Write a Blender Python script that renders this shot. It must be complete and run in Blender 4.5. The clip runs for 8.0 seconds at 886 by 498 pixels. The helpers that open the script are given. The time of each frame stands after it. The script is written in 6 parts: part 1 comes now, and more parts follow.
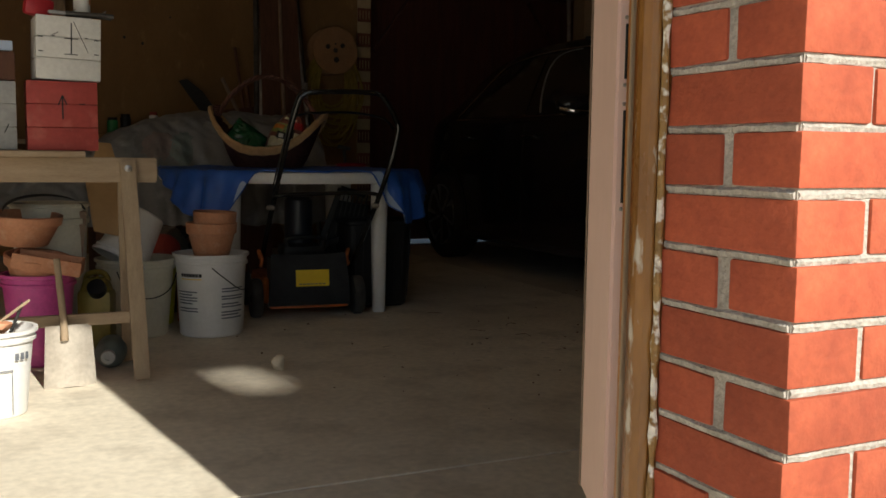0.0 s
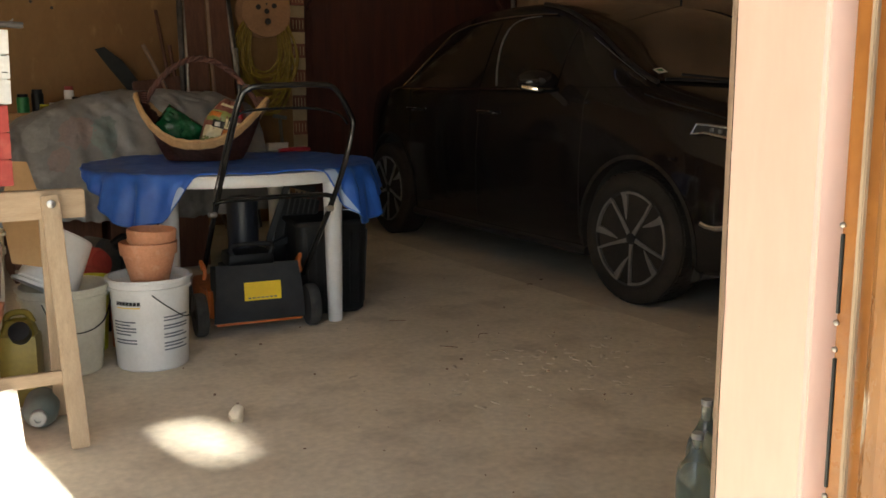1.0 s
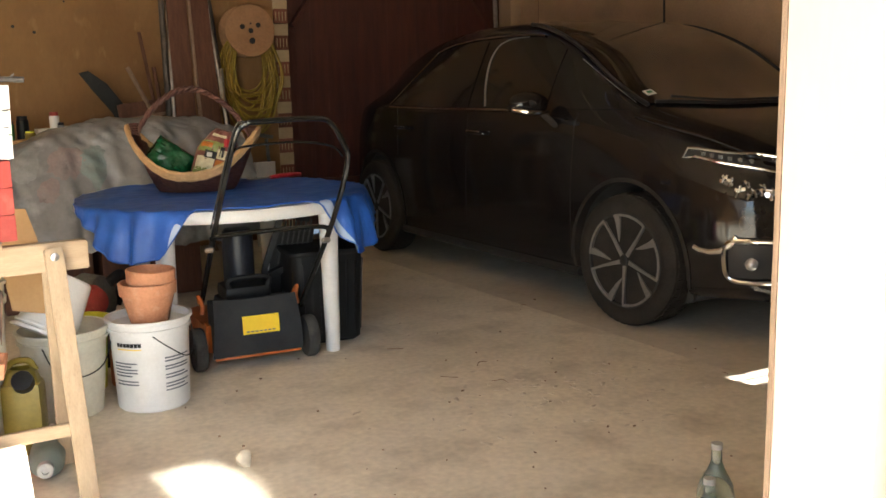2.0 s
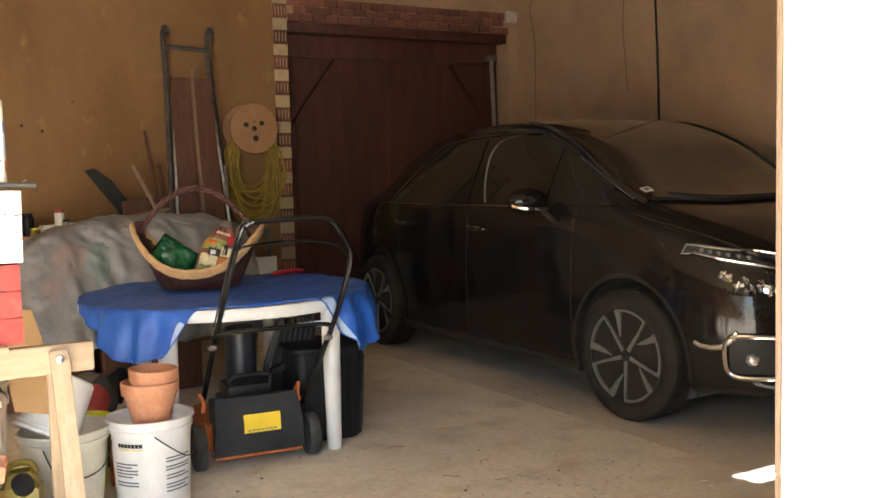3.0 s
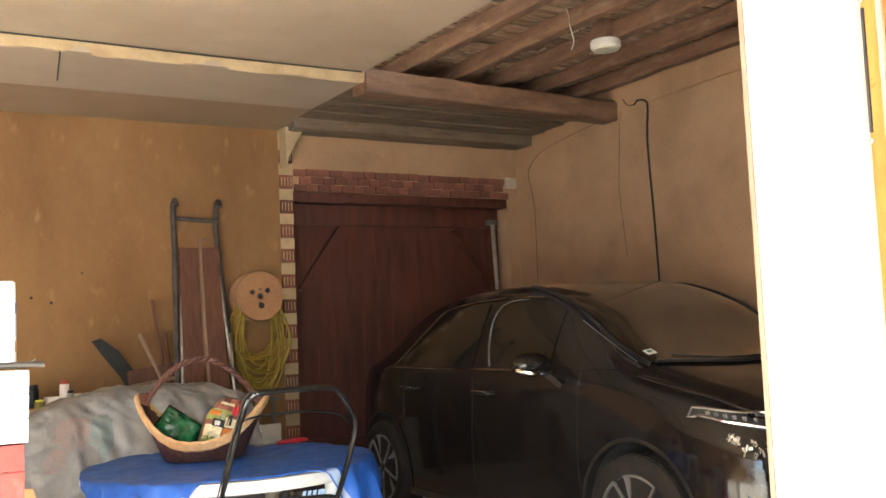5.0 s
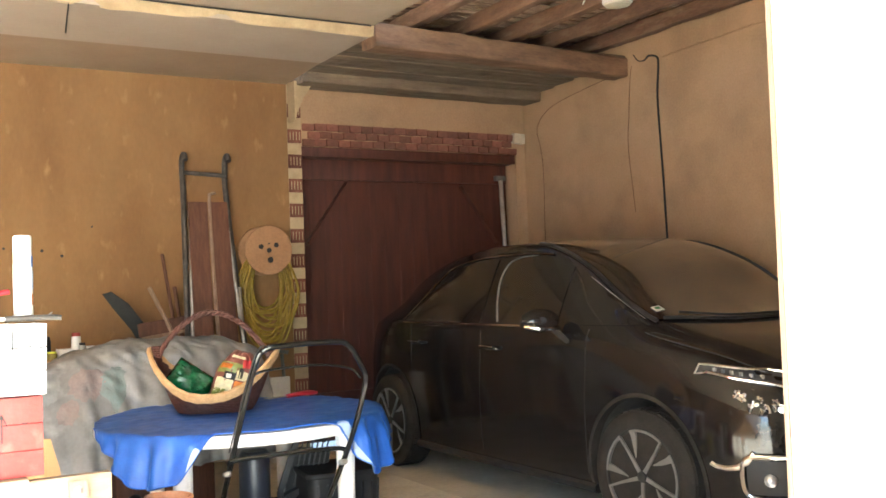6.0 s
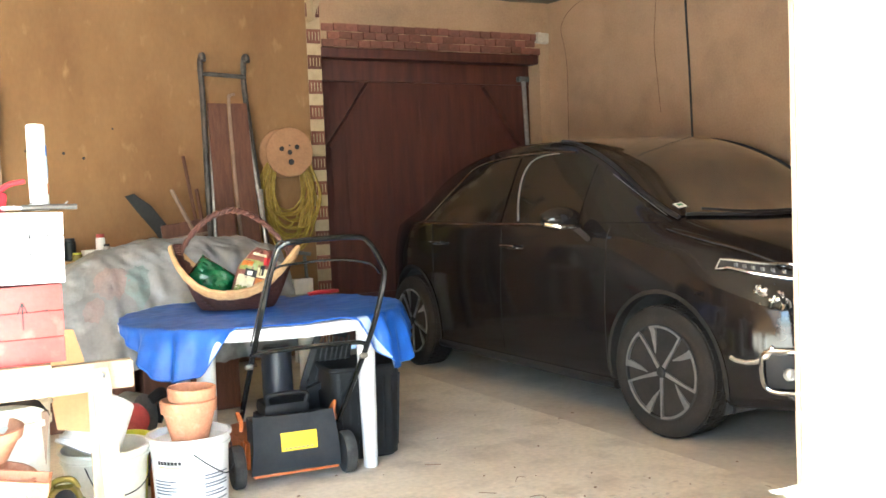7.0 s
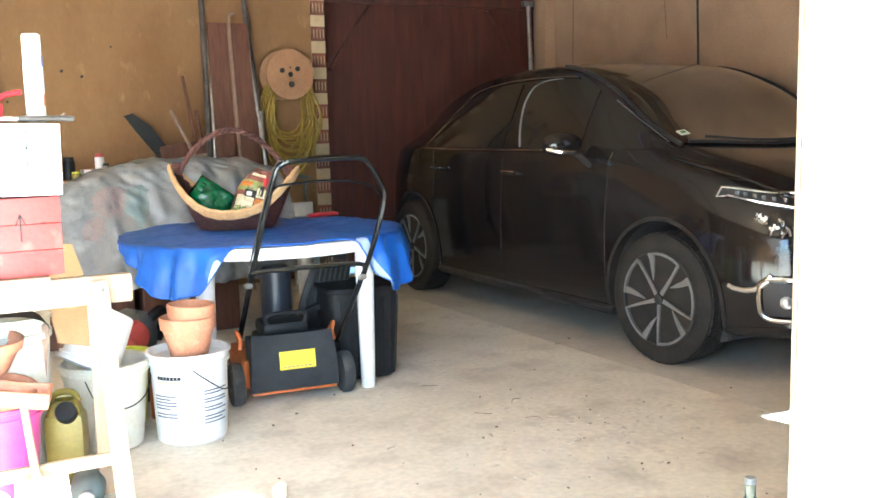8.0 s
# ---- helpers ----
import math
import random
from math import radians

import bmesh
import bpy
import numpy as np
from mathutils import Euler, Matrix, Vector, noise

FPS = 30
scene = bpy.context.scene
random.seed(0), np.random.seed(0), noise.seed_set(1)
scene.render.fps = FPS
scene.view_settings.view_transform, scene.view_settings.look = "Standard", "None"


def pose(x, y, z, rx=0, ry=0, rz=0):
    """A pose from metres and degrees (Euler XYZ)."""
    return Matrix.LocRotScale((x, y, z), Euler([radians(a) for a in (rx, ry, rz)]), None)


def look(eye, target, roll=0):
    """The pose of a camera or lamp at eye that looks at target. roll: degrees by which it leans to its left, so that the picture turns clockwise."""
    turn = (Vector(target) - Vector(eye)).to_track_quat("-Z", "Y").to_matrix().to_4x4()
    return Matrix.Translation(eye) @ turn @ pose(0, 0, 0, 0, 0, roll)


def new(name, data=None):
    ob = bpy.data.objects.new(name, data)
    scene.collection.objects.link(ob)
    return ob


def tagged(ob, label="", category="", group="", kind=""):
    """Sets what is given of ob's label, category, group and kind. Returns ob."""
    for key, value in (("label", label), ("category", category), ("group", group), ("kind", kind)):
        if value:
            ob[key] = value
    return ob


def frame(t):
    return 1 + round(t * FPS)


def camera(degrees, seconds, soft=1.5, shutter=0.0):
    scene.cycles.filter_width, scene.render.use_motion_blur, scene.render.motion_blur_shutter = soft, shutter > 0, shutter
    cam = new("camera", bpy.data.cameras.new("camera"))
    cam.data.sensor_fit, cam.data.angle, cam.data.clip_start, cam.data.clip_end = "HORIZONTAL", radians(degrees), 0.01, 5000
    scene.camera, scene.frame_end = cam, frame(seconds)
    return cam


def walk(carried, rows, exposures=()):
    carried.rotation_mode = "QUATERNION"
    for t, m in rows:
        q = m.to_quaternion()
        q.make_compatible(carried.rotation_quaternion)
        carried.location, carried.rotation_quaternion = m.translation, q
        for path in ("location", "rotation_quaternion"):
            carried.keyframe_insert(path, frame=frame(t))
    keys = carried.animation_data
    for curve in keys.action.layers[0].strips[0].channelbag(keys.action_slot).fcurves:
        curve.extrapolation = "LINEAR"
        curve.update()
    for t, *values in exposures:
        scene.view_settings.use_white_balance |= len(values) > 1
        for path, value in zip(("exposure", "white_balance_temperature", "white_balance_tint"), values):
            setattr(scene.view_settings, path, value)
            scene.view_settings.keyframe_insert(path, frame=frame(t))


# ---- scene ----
cam = camera(49.33, 8.0, soft=1.6)
# seconds, x, y, z, pitch, roll, yaw
PATH = [
    (0, -0.658, -1.295, 0.855, -5.82, 0.74, -25.27),
    (0.5, -0.586, -0.974, 0.998, -7.34, 1.40, -27.92),
    (1, -0.613, -0.794, 1.151, -9.92, -0.23, -29.76),
    (1.2, -0.627, -0.765, 1.250, -11.62, -1.78, -30.52),
    (2.5, -0.699, -0.743, 1.314, -7.82, -1.09, -31.31),
    (3, -0.706, -0.763, 1.343, -4.83, -1.43, -31.25),
    (3.5, -0.726, -0.793, 1.355, -1.72, -1.34, -31.54),
    (4, -0.762, -0.804, 1.375, 1.74, -1.57, -31.81),
    (4.5, -0.709, -0.802, 1.373, 4.63, -2.26, -31.37),
    (5.8, -0.751, -0.827, 1.415, 3.89, -2.63, -31.15),
    (6, -0.751, -0.813, 1.392, 1.88, -2.08, -30.84),
    (6.5, -0.730, -0.802, 1.344, -1.28, -2.01, -29.90),
    (7, -0.710, -0.801, 1.319, -3.37, -2.31, -29.12),
    (7.5, -0.711, -0.806, 1.301, -5.14, -2.50, -28.85),
    (8, -0.704, -0.795, 1.282, -7.49, -1.36, -28.96),
]
EXPOSURE = [(0.0, 0.38, 6300, 7), (0.5, 1.5, 6300, 6), (1.0, 2.48, 6200, 7), (1.2, 2.8, 6200, 7), (2.5, 3.7, 6050, 8), (3.5, 3.85, 6000, 9), (4.5, 4.2, 5850, 8), (5.8, 4.8, 5650, 5), (6.0, 4.85, 5600, 4), (6.5, 5.02, 5400, 3), (7.0, 5.08, 5250, 2), (7.5, 5.05, 5100, 2), (8.0, 4.93, 4950, 1)]
walk(cam, [(t, pose(x, y, z, 90 + pitch, 0, yaw) @ pose(0, 0, 0, 0, 0, roll)) for t, x, y, z, pitch, roll, yaw in PATH], EXPOSURE)

# ---------------------------------------------------------------- light
SUN_DIR = Vector((-0.14, 0.99, -0.70)).normalized()
world = bpy.data.worlds.new("sky")
scene.world = world
world.use_nodes = True
wn = world.node_tree
sky = wn.nodes.new("ShaderNodeTexSky")
sky.sky_type = "NISHITA"
sky.sun_disc = False
sky.sun_elevation = math.asin(-SUN_DIR.z)
sky.sun_rotation = math.atan2(-SUN_DIR.x, -SUN_DIR.y)
wn.links.new(sky.outputs[0], wn.nodes["Background"].inputs[0])
wn.nodes["Background"].inputs[1].default_value = 0.06
sun_data = bpy.data.lights.new("sun", "SUN")
sun_data.energy, sun_data.angle, sun_data.color = 5.0, radians(0.53), (1.0, 0.93, 0.82)
sun = new("sun", sun_data)
sun.matrix_world = look((0, 0, 0), SUN_DIR)

# the sky's light in the wide garage opening
door_light = bpy.data.lights.new("opening_daylight", "AREA")
door_light.shape, door_light.size, door_light.size_y, door_light.energy, door_light.color = "RECTANGLE", 3.9, 2.0, 2, (1.0, 0.97, 0.93)
daylight = new("opening_daylight", door_light)
door_light.spread = radians(125)
daylight.matrix_world = look((-1.97, -0.28, 1.3), (-0.5, 1.5, 0.0))

# ---------------------------------------------------------------- materials
def material(name, c1, c2, scale=6.0, rough=0.6, bump=0.2, metal=0.0, fine=60.0, spread=0.12, coat=0.0, grain=None, c3=None, patch=(0.56, 0.7), patch_scale=2.7, vary=0.0, spec=0.5, transmission=0.0):
    """Two-scale mottled surface. grain: stretch of the coordinates, for wood and cloth."""
    m = bpy.data.materials.new(name)
    m.use_nodes = True
    nt = m.node_tree
    N, L = nt.nodes, nt.links
    b = N["Principled BSDF"]
    tc = N.new("ShaderNodeTexCoord")
    co = tc.outputs["Object"]
    if grain:
        mp = N.new("ShaderNodeMapping")
        mp.inputs["Scale"].default_value = grain
        L.new(co, mp.inputs["Vector"])
        co = mp.outputs[0]
    big, small = N.new("ShaderNodeTexNoise"), N.new("ShaderNodeTexNoise")
    big.inputs["Scale"].default_value, big.inputs["Detail"].default_value, big.inputs["Roughness"].default_value = scale, 6.0, 0.62
    small.inputs["Scale"].default_value, small.inputs["Detail"].default_value = fine, 4.0
    L.new(co, big.inputs["Vector"])
    L.new(co, small.inputs["Vector"])
    ramp = N.new("ShaderNodeMapRange")
    ramp.inputs[1].default_value, ramp.inputs[2].default_value = 0.36, 0.66
    L.new(big.outputs[0], ramp.inputs[0])
    mix = N.new("ShaderNodeMix")
    mix.data_type = "RGBA"
    mix.inputs[6].default_value, mix.inputs[7].default_value = (*c1, 1), (*c2, 1)
    L.new(ramp.outputs[0], mix.inputs[0])
    out = mix.outputs[2]
    if c3:
        third, r3, m3 = N.new("ShaderNodeTexNoise"), N.new("ShaderNodeMapRange"), N.new("ShaderNodeMix")
        third.inputs["Scale"].default_value, third.inputs["Detail"].default_value = scale * patch_scale, 9.0
        L.new(co, third.inputs["Vector"])
        r3.inputs[1].default_value, r3.inputs[2].default_value = patch
        L.new(third.outputs[0], r3.inputs[0])
        m3.data_type = "RGBA"
        m3.inputs[7].default_value = (*c3, 1)
        L.new(r3.outputs[0], m3.inputs[0])
        L.new(out, m3.inputs[6])
        out = m3.outputs[2]
    hsv = N.new("ShaderNodeHueSaturation")
    val = N.new("ShaderNodeMapRange")
    val.inputs[1].default_value, val.inputs[2].default_value = 0.25, 0.75
    val.inputs[3].default_value, val.inputs[4].default_value = 1 - spread, 1 + spread
    L.new(small.outputs[0], val.inputs[0])
    value = val.outputs[0]
    if vary:
        info, vr, mul = N.new("ShaderNodeObjectInfo"), N.new("ShaderNodeMapRange"), N.new("ShaderNodeMath")
        vr.inputs[3].default_value, vr.inputs[4].default_value = 1 - vary, 1 + vary
        mul.operation = "MULTIPLY"
        L.new(info.outputs["Random"], vr.inputs[0])
        L.new(vr.outputs[0], mul.inputs[0])
        L.new(value, mul.inputs[1])
        value = mul.outputs[0]
    L.new(value, hsv.inputs["Value"])
    L.new(out, hsv.inputs["Color"])
    L.new(hsv.outputs[0], b.inputs["Base Color"])
    rr = N.new("ShaderNodeMapRange")
    rr.inputs[3].default_value, rr.inputs[4].default_value = max(0.02, rough - 0.08), min(1, rough + 0.1)
    L.new(big.outputs[0], rr.inputs[0])
    L.new(rr.outputs[0], b.inputs["Roughness"])
    b.inputs["Metallic"].default_value = metal
    b.inputs["Specular IOR Level"].default_value = spec
    b.inputs["Coat Weight"].default_value = coat
    b.inputs["Coat Roughness"].default_value = 0.03
    b.inputs["Transmission Weight"].default_value = transmission
    if bump:
        add, bp = N.new("ShaderNodeMath"), N.new("ShaderNodeBump")
        add.operation = "ADD"
        L.new(big.outputs[0], add.inputs[0])
        L.new(small.outputs[0], add.inputs[1])
        bp.inputs["Strength"].default_value, bp.inputs["Distance"].default_value = bump, 0.004
        L.new(add.outputs[0], bp.inputs["Height"])
        L.new(bp.outputs[0], b.inputs["Normal"])
    return m


CONCRETE = material("concrete", (0.76, 0.69, 0.56), (0.6, 0.53, 0.415), 0.75, 0.7, 0.3, fine=34, spread=0.12, c3=(0.45, 0.39, 0.305), patch=(0.5, 0.8), patch_scale=5.0, spec=0.4)
CONCRETE_DARK = material("darker_bay_concrete", (0.6, 0.53, 0.43), (0.46, 0.395, 0.31), 1.2, 0.8, 0.15, fine=24, spread=0.08, c3=(0.5, 0.44, 0.35))
GRAVEL = material("yard_ground", (0.5, 0.44, 0.35), (0.4, 0.35, 0.27), 1.2, 0.9, 0.6, fine=50, spread=0.18)
OCHRE = material("ochre_limewash", (0.255, 0.145, 0.058), (0.2, 0.107, 0.042), 1.0, 0.9, 0.25, fine=30, spread=0.05, c3=(0.315, 0.19, 0.083), patch=(0.61, 0.76), patch_scale=7.0, grain=(1.5, 1.5, 0.7))
LIME = material("beige_lime_render", (0.425, 0.278, 0.158), (0.345, 0.22, 0.121), 1.2, 0.92, 0.6, fine=60, spread=0.08, c3=(0.29, 0.19, 0.11), patch=(0.5, 0.8), patch_scale=2.2)
PLASTER_WHITE = material("white_plasterboard", (0.45, 0.37, 0.275), (0.37, 0.295, 0.21), 0.7, 0.85, 0.12, fine=40, spread=0.03, c3=(0.38, 0.3, 0.2), patch=(0.55, 0.8), patch_scale=1.5)
PLASTER_SOFFIT = material("grey_plasterboard", (0.42, 0.35, 0.275), (0.365, 0.3, 0.23), 0.9, 0.85, 0.12, fine=50, spread=0.03)
PLASTER_SHADE = material("shaded_plasterboard", (0.33, 0.245, 0.16), (0.28, 0.2, 0.125), 1.1, 0.88, 0.15, fine=60, spread=0.04)
PLASTER_CREAM = material("cream_filler", (0.5, 0.39, 0.235), (0.38, 0.285, 0.165), 5.0, 0.85, 0.4, fine=70, spread=0.06)
BRICK = material("red_brick", (0.46, 0.1, 0.042), (0.34, 0.068, 0.031), 9.0, 0.8, 0.4, fine=110, spread=0.12, vary=0.14)
MORTAR = material("grey_mortar", (0.5, 0.46, 0.4), (0.36, 0.33, 0.28), 22.0, 0.95, 1.0, fine=160, spread=0.25)
BRICK_DARK = material("old_hollow_brick", (0.22, 0.088, 0.055), (0.15, 0.062, 0.04), 9.0, 0.9, 0.5, fine=90, spread=0.16, vary=0.3)
TIMBER = material("old_joist_timber", (0.2, 0.112, 0.064), (0.12, 0.066, 0.04), 2.2, 0.9, 0.5, fine=26, spread=0.16, grain=(4, 0.9, 4), c3=(0.24, 0.16, 0.1), patch=(0.56, 0.74), patch_scale=1.7)
TIMBER_X = material("old_beam_timber", (0.24, 0.14, 0.08), (0.14, 0.08, 0.048), 2.2, 0.9, 0.5, fine=26, spread=0.16, grain=(0.9, 4, 4), c3=(0.11, 0.07, 0.045), patch=(0.56, 0.72), patch_scale=1.5)
GREY_TIMBER = material("dusty_grey_timber", (0.2, 0.15, 0.1), (0.125, 0.09, 0.06), 2.4, 0.9, 0.5, fine=40, spread=0.16, grain=(0.7, 5, 5), c3=(0.09, 0.066, 0.045), patch=(0.55, 0.7), patch_scale=1.6)
LATH = material("ceiling_lath", (0.4, 0.265, 0.17), (0.2, 0.12, 0.078), 5.0, 0.85, 0.4, fine=40, spread=0.2, grain=(0.7, 6, 6), c3=(0.46, 0.34, 0.22), patch=(0.58, 0.64))
REDWOOD = material("red_stained_planks", (0.085, 0.0225, 0.012), (0.051, 0.0145, 0.0083), 2.2, 0.6, 0.15, fine=40, spread=0.14, grain=(7, 7, 0.7), vary=0.05, c3=(0.04, 0.013, 0.009), patch=(0.6, 0.75), patch_scale=0.8)
PINE = material("pine_timber", (0.36, 0.265, 0.17), (0.285, 0.2, 0.122), 5.0, 0.68, 0.3, fine=50, spread=0.12, grain=(1, 8, 8))
PINE_Z = material("pine_upright", (0.36, 0.268, 0.172), (0.285, 0.203, 0.126), 5.0, 0.68, 0.3, fine=50, spread=0.12, grain=(8, 8, 1))
PINK_PAINT = material("pale_pink_gloss_paint", (0.77, 0.55, 0.46), (0.71, 0.5, 0.41), 3.0, 0.5, 0.1, fine=30, spread=0.02, grain=(2, 2, 0.7))
BARE_WOOD = material("weathered_bare_wood", (0.31, 0.22, 0.155), (0.21, 0.14, 0.095), 10.0, 0.85, 0.7, fine=80, spread=0.25, grain=(6, 6, 0.7))
BROWN_PAINT = material("chipped_brown_gloss_paint", (0.36, 0.15, 0.035), (0.27, 0.105, 0.024), 9.0, 0.28, 0.3, fine=50, spread=0.1, c3=(0.46, 0.33, 0.17), patch=(0.66, 0.69), patch_scale=2.0)
OLIVE_PAINT = material("chipped_olive_gloss_paint", (0.31, 0.145, 0.036), (0.21, 0.09, 0.024), 14.0, 0.25, 0.4, fine=50, spread=0.12, grain=(1, 1, 0.3), c3=(0.52, 0.46, 0.36), patch=(0.58, 0.63), patch_scale=2.2)
CHIPPED = material("flaking_white_sealant", (0.34, 0.2, 0.06), (0.24, 0.13, 0.04), 24.0, 0.55, 1.0, fine=90, spread=0.2, c3=(0.8, 0.76, 0.66), patch=(0.5, 0.56), patch_scale=1.6)
WHITE_PLASTIC = material("white_plastic", (0.74, 0.73, 0.71), (0.68, 0.67, 0.64), 9.0, 0.42, 0.08, fine=80, spread=0.04)
CREAM_PLASTIC = material("cream_plastic", (0.66, 0.64, 0.53), (0.58, 0.55, 0.44), 8.0, 0.45, 0.1, fine=70, spread=0.06)
GREY_PLASTIC = material("grey_plastic", (0.35, 0.35, 0.34), (0.28, 0.28, 0.27), 9.0, 0.5, 0.1)
BLACK_PLASTIC = material("black_plastic", (0.008, 0.008, 0.0085), (0.014, 0.0135, 0.013), 9.0, 0.5, 0.15, fine=120, spread=0.2, spec=0.25)
NAVY = material("navy_plastic", (0.009, 0.012, 0.02), (0.014, 0.017, 0.026), 8.0, 0.4, 0.1, fine=90, spread=0.15)
BLACK_FABRIC = material("black_woven_fabric", (0.026, 0.027, 0.029), (0.018, 0.019, 0.021), 8.0, 0.85, 0.5, fine=300, spread=0.2)
BLACK_GLOSS = material("black_gloss_tube", (0.006, 0.006, 0.006), (0.01, 0.0095, 0.009), 12.0, 0.14, 0.02, fine=90, spread=0.2, coat=0.3, spec=0.4)
ORANGE = material("orange_enamel", (0.5, 0.135, 0.025), (0.38, 0.1, 0.02), 10.0, 0.4, 0.1, spread=0.1)
YELLOW_LABEL = material("yellow_label", (0.85, 0.6, 0.02), (0.8, 0.54, 0.02), 8.0, 0.45, 0.0, spread=0.04)
RUBBER = material("tyre_rubber", (0.02, 0.0175, 0.015), (0.034, 0.029, 0.024), 9.0, 0.82, 0.3, fine=120, spread=0.2, spec=0.2)
RUBBER_GREY = material("dusty_grey_rubber", (0.03, 0.029, 0.028), (0.06, 0.058, 0.054), 14.0, 0.85, 0.3, fine=120, spread=0.2)
CLOTH_BLUE = material("blue_tablecloth", (0.035, 0.14, 0.56), (0.025, 0.105, 0.46), 9.0, 0.4, 0.8, fine=22, spread=0.05)
CLOTH_LINING = material("pale_blue_lining", (0.5, 0.6, 0.78), (0.42, 0.53, 0.72), 6.0, 0.8, 0.3, fine=220, spread=0.05)
TERRACOTTA = material("terracotta", (0.55, 0.26, 0.14), (0.48, 0.21, 0.11), 8.0, 0.85, 0.3, fine=90, spread=0.1, c3=(0.56, 0.31, 0.19))
WICKER_DARK = material("dark_wicker", (0.12, 0.044, 0.03), (0.065, 0.025, 0.018), 30.0, 0.6, 0.6, fine=120, spread=0.3)
WICKER_PALE = material("pale_willow", (0.6, 0.4, 0.2), (0.5, 0.31, 0.14), 18.0, 0.55, 0.4, fine=90, spread=0.14)
TARP = material("grey_tarpaulin", (0.24, 0.24, 0.24), (0.175, 0.175, 0.178), 2.6, 0.42, 0.22, fine=40, spread=0.08, c3=(0.31, 0.31, 0.31))
STEEL = material("worn_steel", (0.42, 0.41, 0.39), (0.3, 0.28, 0.26), 14.0, 0.4, 0.15, metal=1.0, spread=0.15)
BLADE_STEEL = material("dusty_grey_steel", (0.5, 0.45, 0.38), (0.4, 0.35, 0.29), 9.0, 0.5, 0.2, metal=0.25, spread=0.12)
STEEL_PAINTED = material("green_grey_metal", (0.11, 0.12, 0.11), (0.16, 0.15, 0.13), 14.0, 0.55, 0.2, metal=0.4, spread=0.2)
OLD_RAIL = material("old_dark_rail_steel", (0.1, 0.092, 0.084), (0.05, 0.044, 0.04), 9.0, 0.6, 0.3, metal=0.3, fine=60, spread=0.2)
CHROME = material("chrome", (0.75, 0.75, 0.74), (0.68, 0.68, 0.67), 10.0, 0.12, 0.0, metal=1.0, spread=0.04)
ALLOY = material("machined_alloy", (0.3, 0.29, 0.28), (0.24, 0.23, 0.22), 14.0, 0.42, 0.1, metal=0.6, spread=0.1)
CAR_BLACK = material("black_car_paint", (0.0105, 0.009, 0.0088), (0.0135, 0.0115, 0.0112), 2.2, 0.07, 0.0, fine=30, spread=0.08, spec=0.42)
ARCH_PLASTIC = material("dusty_arch_plastic", (0.012, 0.0105, 0.009), (0.028, 0.024, 0.02), 7.0, 0.8, 0.4, fine=90, spread=0.3, spec=0.25)
CAR_TRIM = material("black_car_trim", (0.012, 0.011, 0.011), (0.018, 0.016, 0.015), 9.0, 0.5, 0.1)
CAR_GLASS = material("tinted_car_glass", (0.012, 0.011, 0.01), (0.016, 0.014, 0.012), 3.0, 0.06, 0.0, coat=0.25, spec=0.35)
SCREEN_GLASS = material("dusty_windscreen", (0.035, 0.027, 0.02), (0.025, 0.02, 0.015), 2.0, 0.1, 0.0, coat=0.6, spec=0.6)
CAR_LAMP = material("clear_lamp_glass", (0.5, 0.5, 0.5), (0.62, 0.62, 0.62), 30.0, 0.08, 0.2, metal=0.7, spread=0.3)
CARD = material("brown_cardboard", (0.42, 0.26, 0.12), (0.36, 0.215, 0.098), 4.0, 0.85, 0.15, fine=70, spread=0.05)
BOX_WHITE = material("white_painted_box", (0.72, 0.71, 0.68), (0.64, 0.63, 0.6), 6.0, 0.7, 0.3, fine=70, spread=0.08)
BOX_RED = material("red_painted_box", (0.36, 0.046, 0.036), (0.29, 0.036, 0.028), 6.0, 0.65, 0.3, fine=60, spread=0.12, c3=(0.4, 0.085, 0.062))
BLACK_INK = material("black_marks", (0.01, 0.01, 0.01), (0.02, 0.02, 0.02), 20.0, 0.7, 0.0)
GREY_INK = material("grey_print", (0.12, 0.13, 0.15), (0.17, 0.18, 0.2), 20.0, 0.7, 0.0)
RED_PLASTIC = material("red_plastic", (0.45, 0.02, 0.03), (0.36, 0.015, 0.025), 9.0, 0.4, 0.05)
PINK_PLASTIC = material("pink_plastic", (0.62, 0.09, 0.33), (0.54, 0.07, 0.28), 9.0, 0.45, 0.05)
GREEN_PLASTIC = material("green_plastic", (0.02, 0.2, 0.055), (0.015, 0.15, 0.04), 9.0, 0.45, 0.1)
GREEN_FOIL = material("green_foil_bag", (0.01, 0.11, 0.035), (0.004, 0.06, 0.02), 14.0, 0.22, 0.4, spread=0.3)
YELLOW_CAN = material("yellow_translucent_plastic", (0.21, 0.16, 0.02), (0.15, 0.112, 0.014), 6.0, 0.5, 0.1, spread=0.1)
LIME_PLASTIC = material("lime_plastic", (0.6, 0.62, 0.04), (0.52, 0.55, 0.03), 8.0, 0.5, 0.05)
HOSE = material("yellow_hose", (0.34, 0.235, 0.025), (0.25, 0.165, 0.018), 18.0, 0.5, 0.1, spread=0.12)
DRUM_WOOD = material("plywood_drum", (0.36, 0.2, 0.098), (0.3, 0.16, 0.077), 5.0, 0.75, 0.2, fine=60, spread=0.1)
BROWN_BOARD = material("brown_stained_board", (0.13, 0.053, 0.028), (0.085, 0.034, 0.019), 5.0, 0.7, 0.35, fine=60, spread=0.18, grain=(7, 7, 0.7))
DARK_STEEL = material("dark_blade_steel", (0.022, 0.024, 0.022), (0.015, 0.016, 0.015), 9.0, 0.6, 0.3, metal=0.3)
